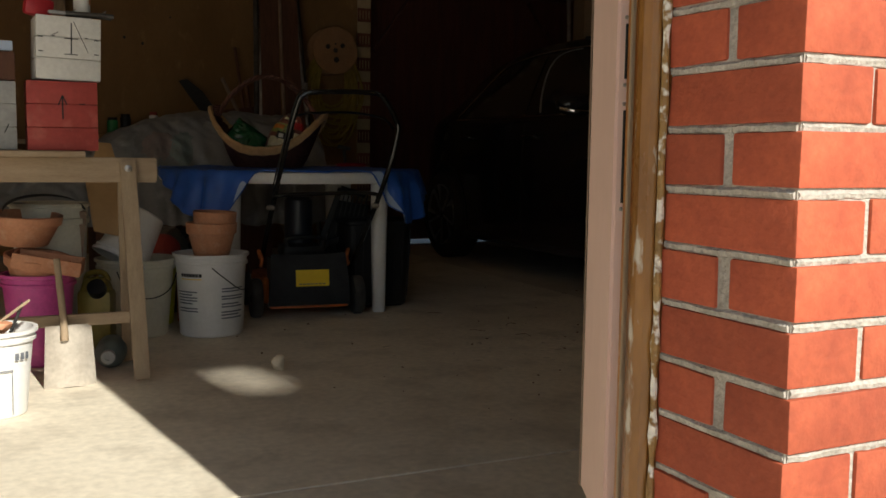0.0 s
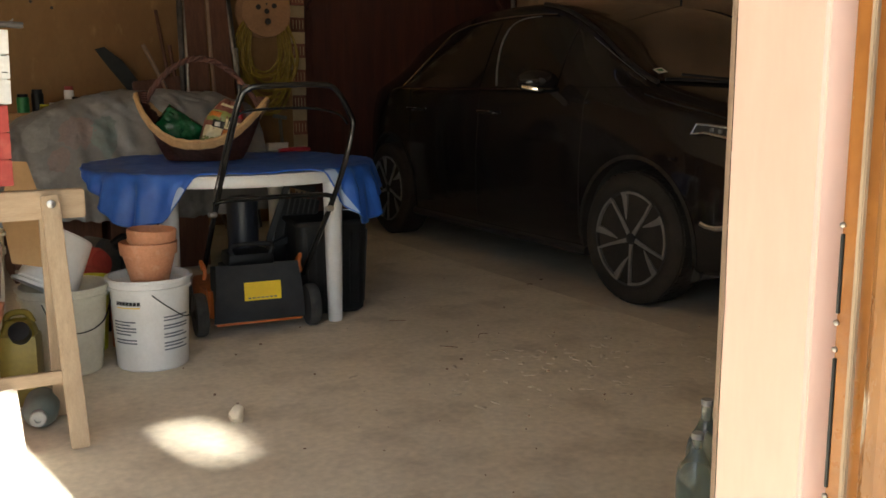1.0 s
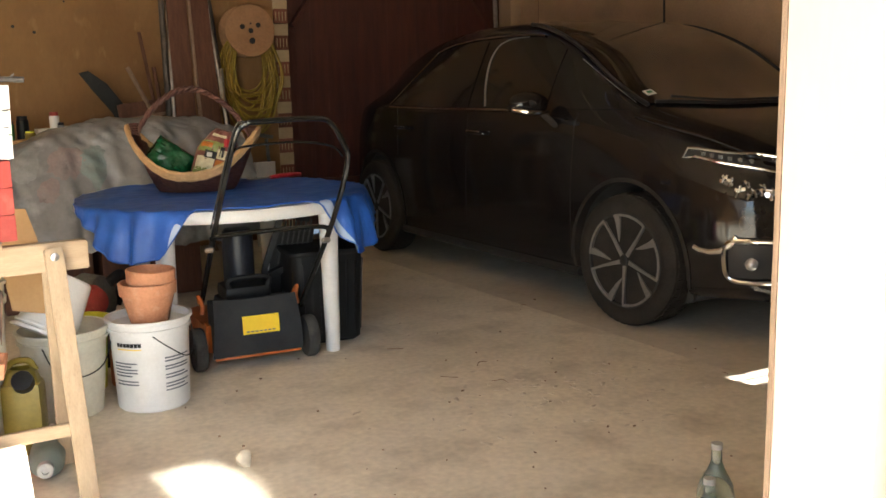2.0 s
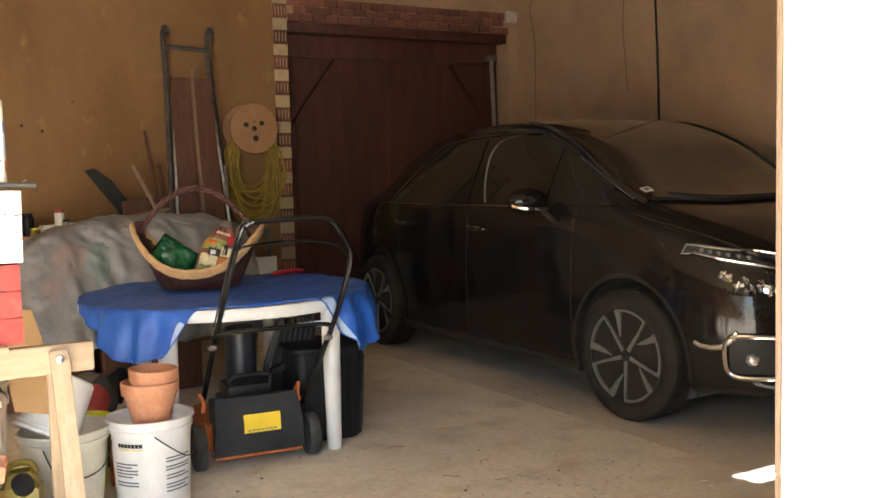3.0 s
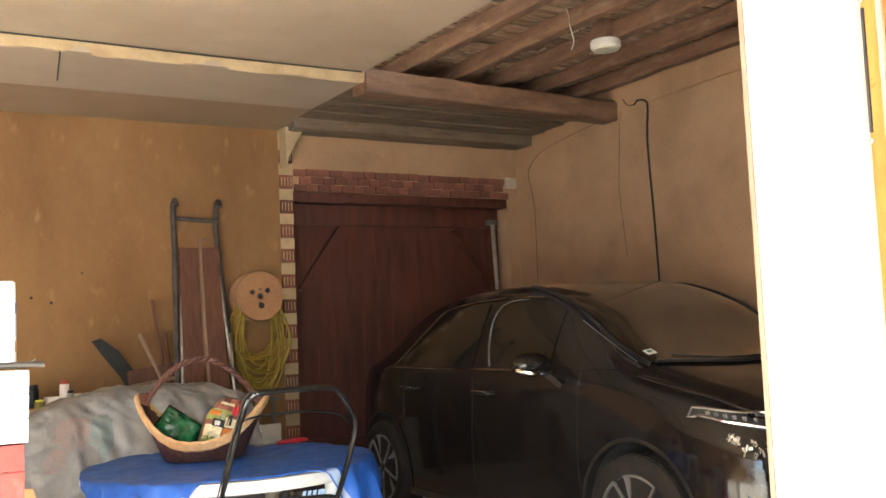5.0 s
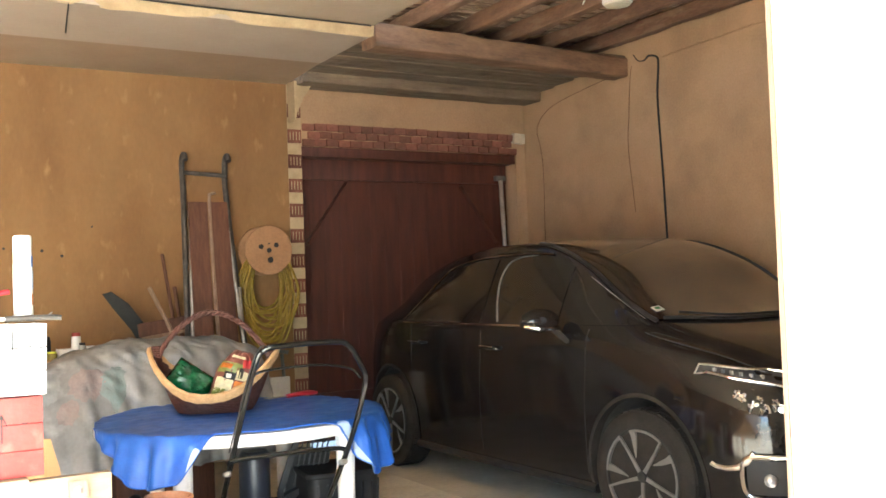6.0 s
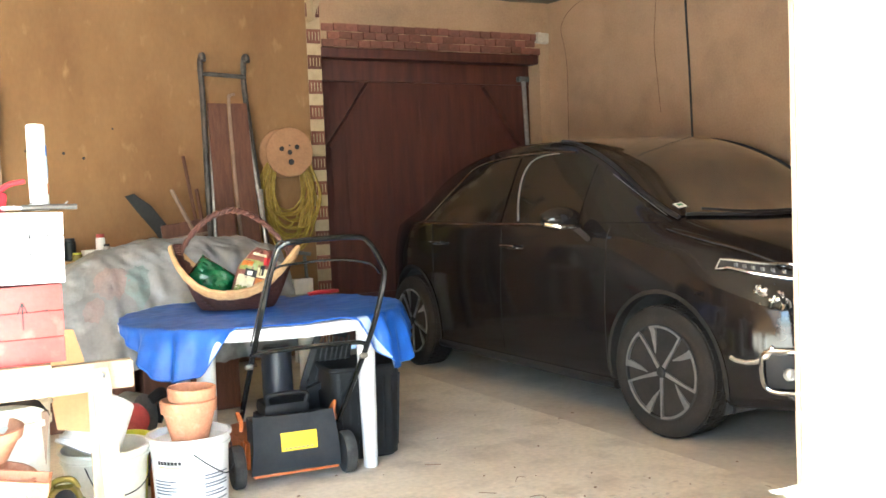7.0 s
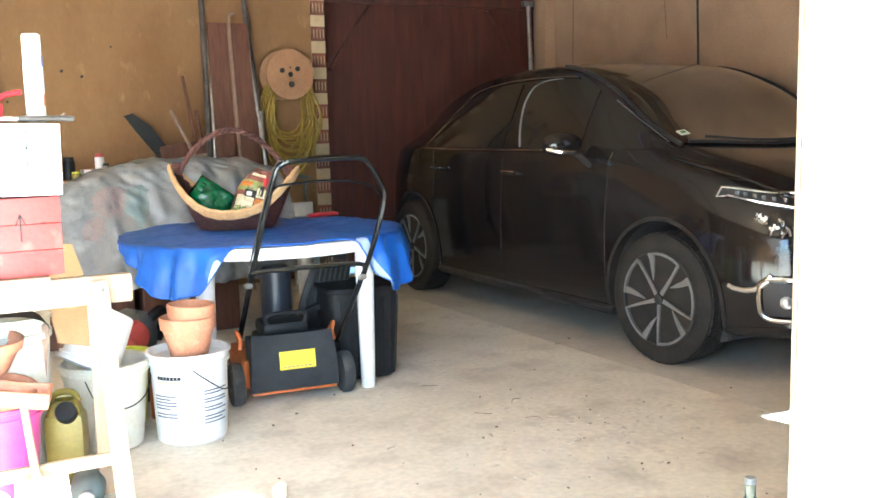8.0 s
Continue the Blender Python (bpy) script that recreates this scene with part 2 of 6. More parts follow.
FLAKE = material("trodden_plaster", (0.7, 0.64, 0.54), (0.45, 0.39, 0.3), 30.0, 0.85, 0.3, fine=120, spread=0.2)
STONE = material("pale_stone", (0.6, 0.52, 0.4), (0.5, 0.43, 0.32), 20.0, 0.85, 0.6)
CABLE = material("black_cable", (0.015, 0.014, 0.013), (0.025, 0.022, 0.02), 20.0, 0.6, 0.0)
FLASK_GREY = material("grey_green_plastic", (0.13, 0.16, 0.15), (0.09, 0.11, 0.105), 7.0, 0.45, 0.1, spread=0.1)
GREEN_GLASS = material("green_bottle_glass", (0.6, 0.7, 0.66), (0.54, 0.65, 0.6), 9.0, 0.05, 0.0, transmission=0.9, spread=0.02)
FOIL_PRINT = [material("orange_print", (0.6, 0.2, 0.03), (0.5, 0.15, 0.02), 9, 0.3, 0.2), material("lime_print", (0.27, 0.32, 0.09), (0.2, 0.24, 0.07), 9, 0.3, 0.2), material("cream_print", (0.75, 0.7, 0.5), (0.68, 0.62, 0.4), 9, 0.3, 0.2), material("brown_print", (0.22, 0.07, 0.05), (0.15, 0.05, 0.04), 9, 0.3, 0.2)]


# ---------------------------------------------------------------- mesh helpers
def box(bm, centre, size, rot=(0, 0, 0), bevel=0.0, taper=None):
    m = pose(*centre, *rot) @ Matrix.Diagonal((*size, 1))
    vs = bmesh.ops.create_cube(bm, size=1.0, matrix=m)["verts"]
    if bevel:
        es = list({e for v in vs for e in v.link_edges})
        bmesh.ops.bevel(bm, geom=es, offset=bevel, segments=2, affect="EDGES", profile=0.6)
    return vs


def span(bm, lo, hi, bevel=0.0):
    return box(bm, [(a + b) / 2 for a, b in zip(lo, hi)], [b - a for a, b in zip(lo, hi)], bevel=bevel)


def beam(bm, p, q, width, depth, bevel=0.003, up=(0, 0, 1)):
    """A bar of rectangular section from p to q."""
    p, q = Vector(p), Vector(q)
    z = (q - p).normalized()
    x = z.cross(Vector(up))
    if x.length < 1e-3:
        x = z.cross(Vector((0, 1, 0)))
    x.normalize()
    y = z.cross(x)
    m = Matrix((x, y, z)).transposed().to_4x4()
    m.translation = (p + q) / 2
    vs = bmesh.ops.create_cube(bm, size=1.0, matrix=m @ Matrix.Diagonal((width, depth, (q - p).length, 1)))["verts"]
    if bevel:
        bmesh.ops.bevel(bm, geom=list({e for v in vs for e in v.link_edges}), offset=bevel, segments=2, affect="EDGES")


def lathe(bm, profile, seg=40, m=Matrix()):
    """Turns (radius, height) pairs about z."""
    rings = []
    for r, z in profile:
        rings.append([bm.verts.new(m @ Vector((r * math.cos(2 * math.pi * i / seg), r * math.sin(2 * math.pi * i / seg), z))) for i in range(seg)])
    for a, b in zip(rings, rings[1:]):
        for i in range(seg):
            bm.faces.new((a[i], a[(i + 1) % seg], b[(i + 1) % seg], b[i]))
    for ring in (rings[0], rings[-1]):
        bm.faces.new(ring)


def tube(bm, points, radius, seg=10, closed=False):
    """A round bar along points (smoothed by the caller)."""
    pts = [Vector(p) for p in points]
    n = len(pts)
    rings, last = [], None
    for i, p in enumerate(pts):
        a, b = pts[max(i - 1, 0)] if not closed else pts[i - 1], pts[min(i + 1, n - 1)] if not closed else pts[(i + 1) % n]
        t = (b - a).normalized()
        if last is None:
            last = t.cross(Vector((0.3, 0.2, 1))).normalized()
        last = (last - t * last.dot(t)).normalized()
        w = t.cross(last)
        r = radius(i / max(n - 1, 1)) if callable(radius) else radius
        rings.append([bm.verts.new(p + r * (math.cos(2 * math.pi * k / seg) * last + math.sin(2 * math.pi * k / seg) * w)) for k in range(seg)])
    for i in range(n if closed else n - 1):
        a, b = rings[i], rings[(i + 1) % n]
        for k in range(seg):
            bm.faces.new((a[k], a[(k + 1) % seg], b[(k + 1) % seg], b[k]))
    if not closed:
        bm.faces.new(rings[0])
        bm.faces.new(rings[-1])


def smooth_line(points, steps=6, closed=False):
    """Catmull-Rom points through the given ones."""
    P = [Vector(p) for p in points]
    n = len(P)
    out = []
    for i in range(n if closed else n - 1):
        p0, p1, p2, p3 = (P[(i - 1) % n], P[i], P[(i + 1) % n], P[(i + 2) % n]) if closed else (P[max(i - 1, 0)], P[i], P[i + 1], P[min(i + 2, n - 1)])
        for k in range(steps):
            t = k / steps
            out.append(0.5 * (2 * p1 + (p2 - p0) * t + (2 * p0 - 5 * p1 + 4 * p2 - p3) * t * t + (3 * p1 - p0 - 3 * p2 + p3) * t ** 3))
    if not closed:
        out.append(P[-1])
    return out


def sheet(bm, rows):
    """A grid of points as faces; returns the vertex rows."""
    vs = [[bm.verts.new(p) for p in row] for row in rows]
    for a, b in zip(vs, vs[1:]):
        for i in range(len(a) - 1):
            bm.faces.new((a[i], a[i + 1], b[i + 1], b[i]))
    return vs


def to_mesh(name, bm, mat, smooth=True, angle=35):
    bmesh.ops.recalc_face_normals(bm, faces=bm.faces)
    me = bpy.data.meshes.new(name)
    if smooth:
        for f in bm.faces:
            f.smooth = True
        for e in bm.edges:
            if len(e.link_faces) == 2 and e.calc_face_angle(0) > radians(angle):
                e.smooth = False
    bm.to_mesh(me)
    bm.free()
    me.materials.append(mat)
    return me


def part(name, bm, mat, parent, label="", smooth=True, angle=35):
    ob = new(name, to_mesh(name, bm, mat, smooth, angle))
    ob.parent = parent
    return tagged(ob, label)


def structure(name, bm, mat, label, category="", smooth=False):
    return tagged(new(name, to_mesh(name, bm, mat, smooth)), label, category or name.split("_")[0], kind="structure")


def thing(name, label, category, m, group=""):
    ob = new(name)
    ob.empty_display_size = 0.05
    ob.matrix_world = m
    return tagged(ob, label, category, group)


def solid(name, bm, mat, label, category, m=Matrix(), group="", smooth=True):
    ob = new(name, to_mesh(name, bm, mat, smooth))
    ob.matrix_world = m
    return tagged(ob, label, category, group)


# ---------------------------------------------------------------- ground and floor
bm = bmesh.new()
bmesh.ops.create_grid(bm, x_segments=8, y_segments=8, size=600, matrix=pose(0, 0, -0.1))
structure("ground", bm, GRAVEL, "sunlit pale gravelly yard round the garage", "ground")
bm = bmesh.new()
span(bm, (-4.2, 1.0, -0.09), (2.5, 6.9, 0.0), 0.002)
structure("floor", bm, CONCRETE, "worn stained concrete garage floor with dusty patches", "floor")
# bay slab beyond the seam, coloured somewhat darker than the main floor
bm = bmesh.new()
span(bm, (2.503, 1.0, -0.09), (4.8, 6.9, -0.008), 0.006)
structure("floor_bay", bm, CONCRETE_DARK, "darker concrete slab under the parked car", "floor")
bm = bmesh.new()
span(bm, (-4.2, -3.2, -0.09), (4.8, 0.997, -0.003), 0.002)
structure("pavement", bm, CONCRETE, "pale worn concrete apron in the garage opening", "pavement")

# ---------------------------------------------------------------- walls
BACK, RIGHT, LEFT, TOP = 6.85, 4.8, -4.2, 3.6
bm = bmesh.new()
span(bm, (LEFT - 0.25, BACK, -0.09), (2.325, BACK + 0.3, TOP))
structure("wall_back", bm, OCHRE, "ochre limewashed rear wall with pale scuffs", "wall")
bm = bmesh.new()
span(bm, (2.325, BACK + 0.004, -0.09), (2.452, BACK + 0.3, TOP))
wall_jamb = structure("wall_jamb", bm, PLASTER_CREAM, "narrow jamb of alternating brick and cream render", "wall")
bm = bmesh.new()
span(bm, (2.452, BACK + 0.004, 2.59), (4.69, BACK + 0.3, TOP))
span(bm, (4.69, BACK + 0.004, -0.09), (RIGHT + 0.25, BACK + 0.3, TOP))
wall_lintel = structure("wall_over_door", bm, LIME, "beige rendered wall over the rear garage door", "wall")
bm = bmesh.new()
span(bm, (RIGHT, -0.9, -0.09), (RIGHT + 0.25, BACK, TOP))
structure("wall_right", bm, LIME, "beige lime-rendered side wall with damp stains", "wall")
bm = bmesh.new()
span(bm, (LEFT - 0.25, -0.9, -0.09), (LEFT, BACK, TOP))
structure("wall_left", bm, OCHRE, "plain ochre side wall of the garage", "wall")
# front wall: opening on the left, two small openings added on the right for sun patches
FY0, FY1 = -0.552, -0.336
bm = bmesh.new()
span(bm, (LEFT - 0.25, FY0, 2.25), (RIGHT, FY1, TOP))
span(bm, (0.14, FY0 + 0.016, -0.09), (0.33, FY1 - 0.002, 2.25))
span(bm, (0.33, FY0 + 0.016, -0.09), (0.76, FY1 - 0.002, 1.51))
span(bm, (0.33, FY0 + 0.016, 2.09), (0.76, FY1 - 0.002, 2.25))
# unseen slat grid, gaps tapered so the sun patch by the stone fades softly
for k in range(42):
    for i in range(9):
        gap = 0.0092 * math.sin(math.pi * (k + 0.5) / 42) ** 1.5 * math.sin(math.pi * (i + 0.5) / 9) ** 1.3
        span(bm, (0.33 + 0.0478 * i, FY1 - 0.012, 1.51 + 0.0138 * k + gap), (0.3778 + 0.0478 * i, FY1 - 0.008, 1.51 + 0.0138 * (k + 1)))
span(bm, (0.76, FY0 + 0.016, -0.09), (2.4, FY1 - 0.002, 2.25))
# left end set far out of view so the opening admits more light
span(bm, (LEFT - 0.25, FY0, -0.09), (LEFT + 0.2, FY1, 2.25))
span(bm, (2.4, FY0, -0.09), (2.75, FY1, 2.25))
span(bm, (2.75, FY0, -0.09), (3.5, FY1, 1.60))
span(bm, (2.75, FY0, 1.85), (3.5, FY1, 2.25))
# unseen bars that break up the sun patch near the car
for z in (1.65, 1.70, 1.75, 1.80):
    span(bm, (2.75, FY1 - 0.02, z - 0.006), (3.5, FY1 - 0.008, z + 0.006))
span(bm, (3.5, FY0, -0.09), (RIGHT, FY1, 2.25))
structure("wall_front", bm, MORTAR, "front brick wall beside the garage opening with added unseen light slots", "wall")

# rear door: a plank door set back in its opening
door = thing("door_1", "closed dark red stained wooden garage door", "door", pose(2.452, BACK + 0.2, 0))
door["kind"] = "structure"
x = -0.01
while x < 2.23:
    w = min(0.148, 2.25 - x)
    bm = bmesh.new()
    box(bm, (x + w / 2, 0.02 + random.uniform(-0.0006, 0.0006), 1.31), (w - 0.0004, 0.04, 2.58), bevel=0.0007)
    part("plank", bm, REDWOOD, door, smooth=False)
    x += w
for z in (0.35, 2.42):
    bm = bmesh.new()
    box(bm, (1.119, -0.022, z), (2.2, 0.035, 0.2), bevel=0.005)
    part("rail", bm, REDWOOD, door)
bm = bmesh.new()
beam(bm, (0.1, -0.02, 1.75), (0.5, -0.02, 2.3), 0.09, 0.03)
part("brace", bm, REDWOOD, door)
bm = bmesh.new()
beam(bm, (2.1, -0.02, 1.75), (1.7, -0.02, 2.3), 0.09, 0.03)
part("brace", bm, REDWOOD, door)
bm = bmesh.new()
box(bm, (1.119, -0.1, 2.545), (2.23, 0.17, 0.085), bevel=0.004)
part("header", bm, REDWOOD, door, "dark stained header board")
bm = bmesh.new()
tube(bm, [(2.13, -0.1, 0.9), (2.14, -0.1, 1.6), (2.12, -0.09, 2.35)], 0.022)
part("bolt_rod", bm, STEEL, door, "pale galvanised bolt rod")
bm = bmesh.new()
box(bm, (2.12, -0.08, 2.37), (0.12, 0.05, 0.05), bevel=0.006)
part("bolt_catch", bm, STEEL_PAINTED, door)

# ---------------------------------------------------------------- ceilings and beams
bm = bmesh.new()
span(bm, (LEFT, 5.2, 3.135), (2.33, 6.12, 3.165))
structure("ceiling_soffit", bm, PLASTER_SOFFIT, "lowered white plasterboard strip of the ceiling", "ceiling")
# sloping rear strip; its shade is put into a darker plaster colour
bm = bmesh.new()
box(bm, ((LEFT + 2.33) / 2, (6.12 + BACK) / 2, 3.138), (2.33 - LEFT, BACK - 6.118, 0.03), (-2.2, 0, 0))
structure("ceiling_edge", bm, PLASTER_SHADE, "plasterboard strip sloping to the rear wall, coloured darker for shade", "ceiling")
bm = bmesh.new()
xs = np.linspace(LEFT, 2.33, 160)
lo, hi = [], []
for v in xs:
    lo.append((v, 5.195, 3.128 + 0.012 * noise.noise((v * 3, 0, 0)) + 0.05 * math.exp(-((v - 0.42) / 0.05) ** 2) + 0.04 * math.exp(-((v - 1.24) / 0.06) ** 2)))
    hi.append((v, 5.18, 3.205 + 0.004 * noise.noise((v * 2, 5, 0))))
sheet(bm, [lo, hi])
sheet(bm, [[(a, b + 0.03, c) for a, b, c in lo], [(a, b + 0.03, c) for a, b, c in hi]])
structure("trim", bm, PLASTER_CREAM, "torn cream filler strip along the ceiling step", "trim")
bm = bmesh.new()
span(bm, (LEFT, FY1, 3.2), (2.33, 5.19, 3.24))
structure("ceiling", bm, PLASTER_WHITE, "white plasterboard ceiling over the workbench side", "ceiling")
rng = random.Random(4)
bm = bmesh.new()
y = FY1 + 0.02
while y < BACK - 0.1:
    w = rng.uniform(0.07, 0.115)
    xx = 2.3
    while xx < RIGHT:
        ln = rng.uniform(0.3, 0.9)
        if rng.random() > 0.06:
            box(bm, (xx + ln / 2, y + w / 2, 3.47 + rng.uniform(-0.008, 0.008)), (ln - 0.01, w, 0.018), (rng.uniform(-2, 2), 0, rng.uniform(-0.8, 0.8)))
        xx += ln
    y += w + rng.uniform(0.015, 0.045)
span(bm, (2.3, FY1, 3.53), (RIGHT, BACK, 3.56))
structure("ceiling_lath", bm, LATH, "rough brown wooden lath ceiling between open joists", "ceiling")


def rough_timber(bm, a, b, wide, high, seed):
    """A hewn timber: uneven rounded section that wanders along its length."""
    a, b = Vector(a), Vector(b)
    ax = (b - a).normalized()
    side = ax.cross(Vector((0, 0, 1))).normalized()
    n = max(8, int((b - a).length / 0.06))
    rings = []
    for k in range(n + 1):
        c = a.lerp(b, k / n)
        ring = []
        for j in range(20):
            t = 2 * math.pi * j / 20
            u = math.copysign(abs(math.cos(t)) ** 0.22, math.cos(t)) * wide / 2
            v = math.copysign(abs(math.sin(t)) ** 0.22, math.sin(t)) * high / 2
            q = c + side * u + Vector((0, 0, v))
            d = 0.011 * noise.noise(q * 3.1 + Vector((seed, 0, 0))) + 0.006 * noise.noise(q * 13 + Vector((0, seed, 0)))
            ring.append(q + (side * u + Vector((0, 0, v))).normalized() * d)
        rings.append(ring + [ring[0].copy()])
    sheet(bm, rings)
    bmesh.ops.remove_doubles(bm, verts=bm.verts[:], dist=1e-5)
    bmesh.ops.holes_fill(bm, edges=bm.edges[:], sides=0)


for i, xj in enumerate((2.395, 2.86, 3.34, 3.8, 4.28, 4.7)):
    bm = bmesh.new()
    rough_timber(bm, (xj, FY1, 3.385), (xj + rng.uniform(-0.03, 0.03), BACK, 3.39), 0.092, 0.125, i * 3.7)
    ob = structure("joist", bm, TIMBER, "rough dark timber ceiling joist", "joist")
bm = bmesh.new()
rough_timber(bm, (2.34, 5.29, 3.15), (4.8, 5.42, 3.143), 0.2, 0.17, 31)
structure("beam_cross", bm, TIMBER_X, "thick rough-hewn timber cross beam", "beam")
bm = bmesh.new()
rough_timber(bm, (2.36, 6.7, 3.125), (4.8, 6.7, 3.12), 0.29, 0.1, 57)
structure("beam_wall", bm, GREY_TIMBER, "old grey timber wall plate on the rear wall", "beam")
bm = bmesh.new()
for k, y in enumerate((5.5, 5.86, 6.2, 6.5)):
    rough_timber(bm, (2.34, y, 3.225 - 0.012 * k), (4.8, y + 0.02, 3.222 - 0.012 * k), 0.345, 0.05, 70 + k)
structure("ceiling_boards", bm, GREY_TIMBER, "wide dusty grey boards of the ceiling by the rear wall", "ceiling")
# plaster that curves from the jamb up into the ceiling
bm = bmesh.new()
curve = [(2.345 + 0.17 * (i / 12) ** 1.5 + 0.012 * noise.noise((i * 0.9, 0, 2)), 2.78 + 0.33 * i / 12) for i in range(13)]
sheet(bm, [[(2.335, BACK - 0.16, z), (x, BACK - 0.16, z)] for x, z in curve])
sheet(bm, [[(x, y, z) for x, z in curve] for y in (BACK - 0.16, BACK - 0.002)])
sheet(bm, [[(2.335, y, z) for z in (2.78, 3.11)] for y in (BACK - 0.16, BACK - 0.002)])
structure("trim_corner", bm, PLASTER_CREAM, "rough cream plaster corner between jamb and ceiling", "trim")

# ---------------------------------------------------------------- door frame in the opening
frame_post = thing("door_frame", "chipped brown varnished timber door post beside the brick pier", "door frame", pose(0.085, -0.29, 0))
frame_post["kind"] = "structure"
bm = bmesh.new()
beam(bm, (0.06, 0.0, -0.004), (0.06, 0.0, 2.25), 0.11, 0.088, 0.012, up=(0, 1, 0))
part("post", bm, BROWN_PAINT, frame_post)
bm = bmesh.new()
tube(bm, [(0.004, -0.02, z) for z in np.linspace(-0.004, 2.25, 20)], 0.018, 10)
part("moulding", bm, OLIVE_PAINT, frame_post)
bm = bmesh.new()
tube(bm, [(0.005 + 0.003 * noise.noise((0, 0, z * 9)), -0.0455, z) for z in np.linspace(0.0, 2.24, 140)], lambda s: 0.0048 + 0.0036 * noise.noise((3, 1, s * 60)), 8)
part("sealant", bm, CHIPPED, frame_post, "flaking white sealant against the bricks")
# highlight on the moulding, modelled as a thin pale strip
bm = bmesh.new()
beam(bm, (-0.002, 0.012, -0.004), (-0.002, 0.012, 2.25), 0.006, 0.005, 0.001, up=(0, 1, 0))
part("moulding_highlight", bm, PINE_Z, frame_post, "thin pale strip painting the moulding's highlight along the post")
for z0, z1 in ((0.79, 0.91), (0.95, 1.02), (1.55, 1.67)):
    bm = bmesh.new()
    box(bm, (0.0045, 0.034, (z0 + z1) / 2), (0.003, 0.0028, z1 - z0), bevel=0.0008)
    plate = part("strike_plate", bm, DARK_STEEL, frame_post, "dark steel strike plate")
    for dz in (z0 - 0.008, z1 + 0.008):
        bm = bmesh.new()
        lathe(bm, [(0.0026, 0.0), (0.0026, 0.002), (0.0, 0.003)], 12, pose(0.0045, 0.034, dz, 0, -90, 0))
        part("screw", bm, STEEL, plate)
LEAF_N, LEAF_F = Vector((0.098, -0.228, 0)), Vector((0.198, -0.012, 0))
leaf = thing("door_2", "pale pink painted narrow wooden door leaf with a worn bare edge, standing open", "door", Matrix.Translation((LEAF_N + LEAF_F) / 2))
leaf["kind"] = "structure"
half = (LEAF_F - LEAF_N) / 2
nrm = Vector((half.y, -half.x, 0)).normalized()
bm = bmesh.new()
beam(bm, Vector((0, 0, 1.26)) + nrm * 0.02 - Vector((0, 0, 0.94)), Vector((0, 0, 2.22)) + nrm * 0.02, 2 * half.length - 0.03, 0.04, 0.004, up=nrm)
part("panel", bm, PINK_PAINT, leaf)
bm = bmesh.new()
along = half.normalized()
strip = []
for z in np.linspace(0.32, 2.22, 90):
    w = 0.02 + 0.004 * noise.noise((z * 6, 0, 3))
    strip.append([half - along * (w * (1 - q)) - nrm * (0.0012 - 0.012 * max(0, q - 0.7)) + Vector((0, 0, z)) for q in (0.0, 0.35, 0.7, 0.85, 1.0)])
sheet(bm, strip)
part("worn_edge", bm, BARE_WOOD, leaf, "worn grey edge with the paint rubbed off")

# ---------------------------------------------------------------- parked car
CAR_Y = [-0.88, -0.84, -0.76, -0.62, -0.45, -0.2, 0.0, 0.3, 0.6, 1.0, 1.5, 2.0, 2.5, 2.9, 3.15, 3.34, 3.42]


def key(values):
    """A smooth curve along the car through one value per station of CAR_Y."""
    ys, vs = np.array(CAR_Y), np.array(values, float)
    slopes = np.gradient(vs, ys)

    def at(y):
        i = int(np.clip(np.searchsorted(ys, y) - 1, 0, len(ys) - 2))
        h = ys[i + 1] - ys[i]
        t = float(np.clip((y - ys[i]) / h, 0, 1))
        return (2 * t ** 3 - 3 * t * t + 1) * vs[i] + (t ** 3 - 2 * t * t + t) * h * slopes[i] + (-2 * t ** 3 + 3 * t * t) * vs[i + 1] + (t ** 3 - t * t) * h * slopes[i + 1]
    return at


WIDE = key([0.5, 0.62, 0.74, 0.83, 0.88, 0.905, 0.908, 0.911, 0.913, 0.913, 0.913, 0.912, 0.905, 0.885, 0.84, 0.74, 0.6])
LOW = key([0.29, 0.265, 0.245, 0.235, 0.225, 0.2, 0.2, 0.2, 0.2, 0.2, 0.2, 0.2, 0.21, 0.24, 0.28, 0.33, 0.4])
BELT = key([0.74, 0.79, 0.85, 0.9, 0.95, 1.0, 1.03, 1.07, 1.09, 1.1, 1.1, 1.11, 1.125, 1.12, 1.1, 1.04, 0.95])
BELT_W = key([0.42, 0.52, 0.63, 0.73, 0.79, 0.835, 0.848, 0.86, 0.866, 0.868, 0.868, 0.865, 0.855, 0.825, 0.77, 0.67, 0.52])
RAIL = key([0.76, 0.81, 0.875, 0.935, 1.0, 1.06, 1.11, 1.24, 1.42, 1.57, 1.605, 1.57, 1.455, 1.29, 1.16, 1.04, 0.95])
RAIL_W = key([0.37, 0.45, 0.54, 0.62, 0.67, 0.7, 0.715, 0.71, 0.69, 0.655, 0.635, 0.63, 0.63, 0.62, 0.58, 0.5, 0.4])
CROWN = key([0.79, 0.85, 0.92, 0.985, 1.05, 1.11, 1.16, 1.3, 1.48, 1.62, 1.645, 1.625, 1.555, 1.43, 1.29, 1.11, 0.99])


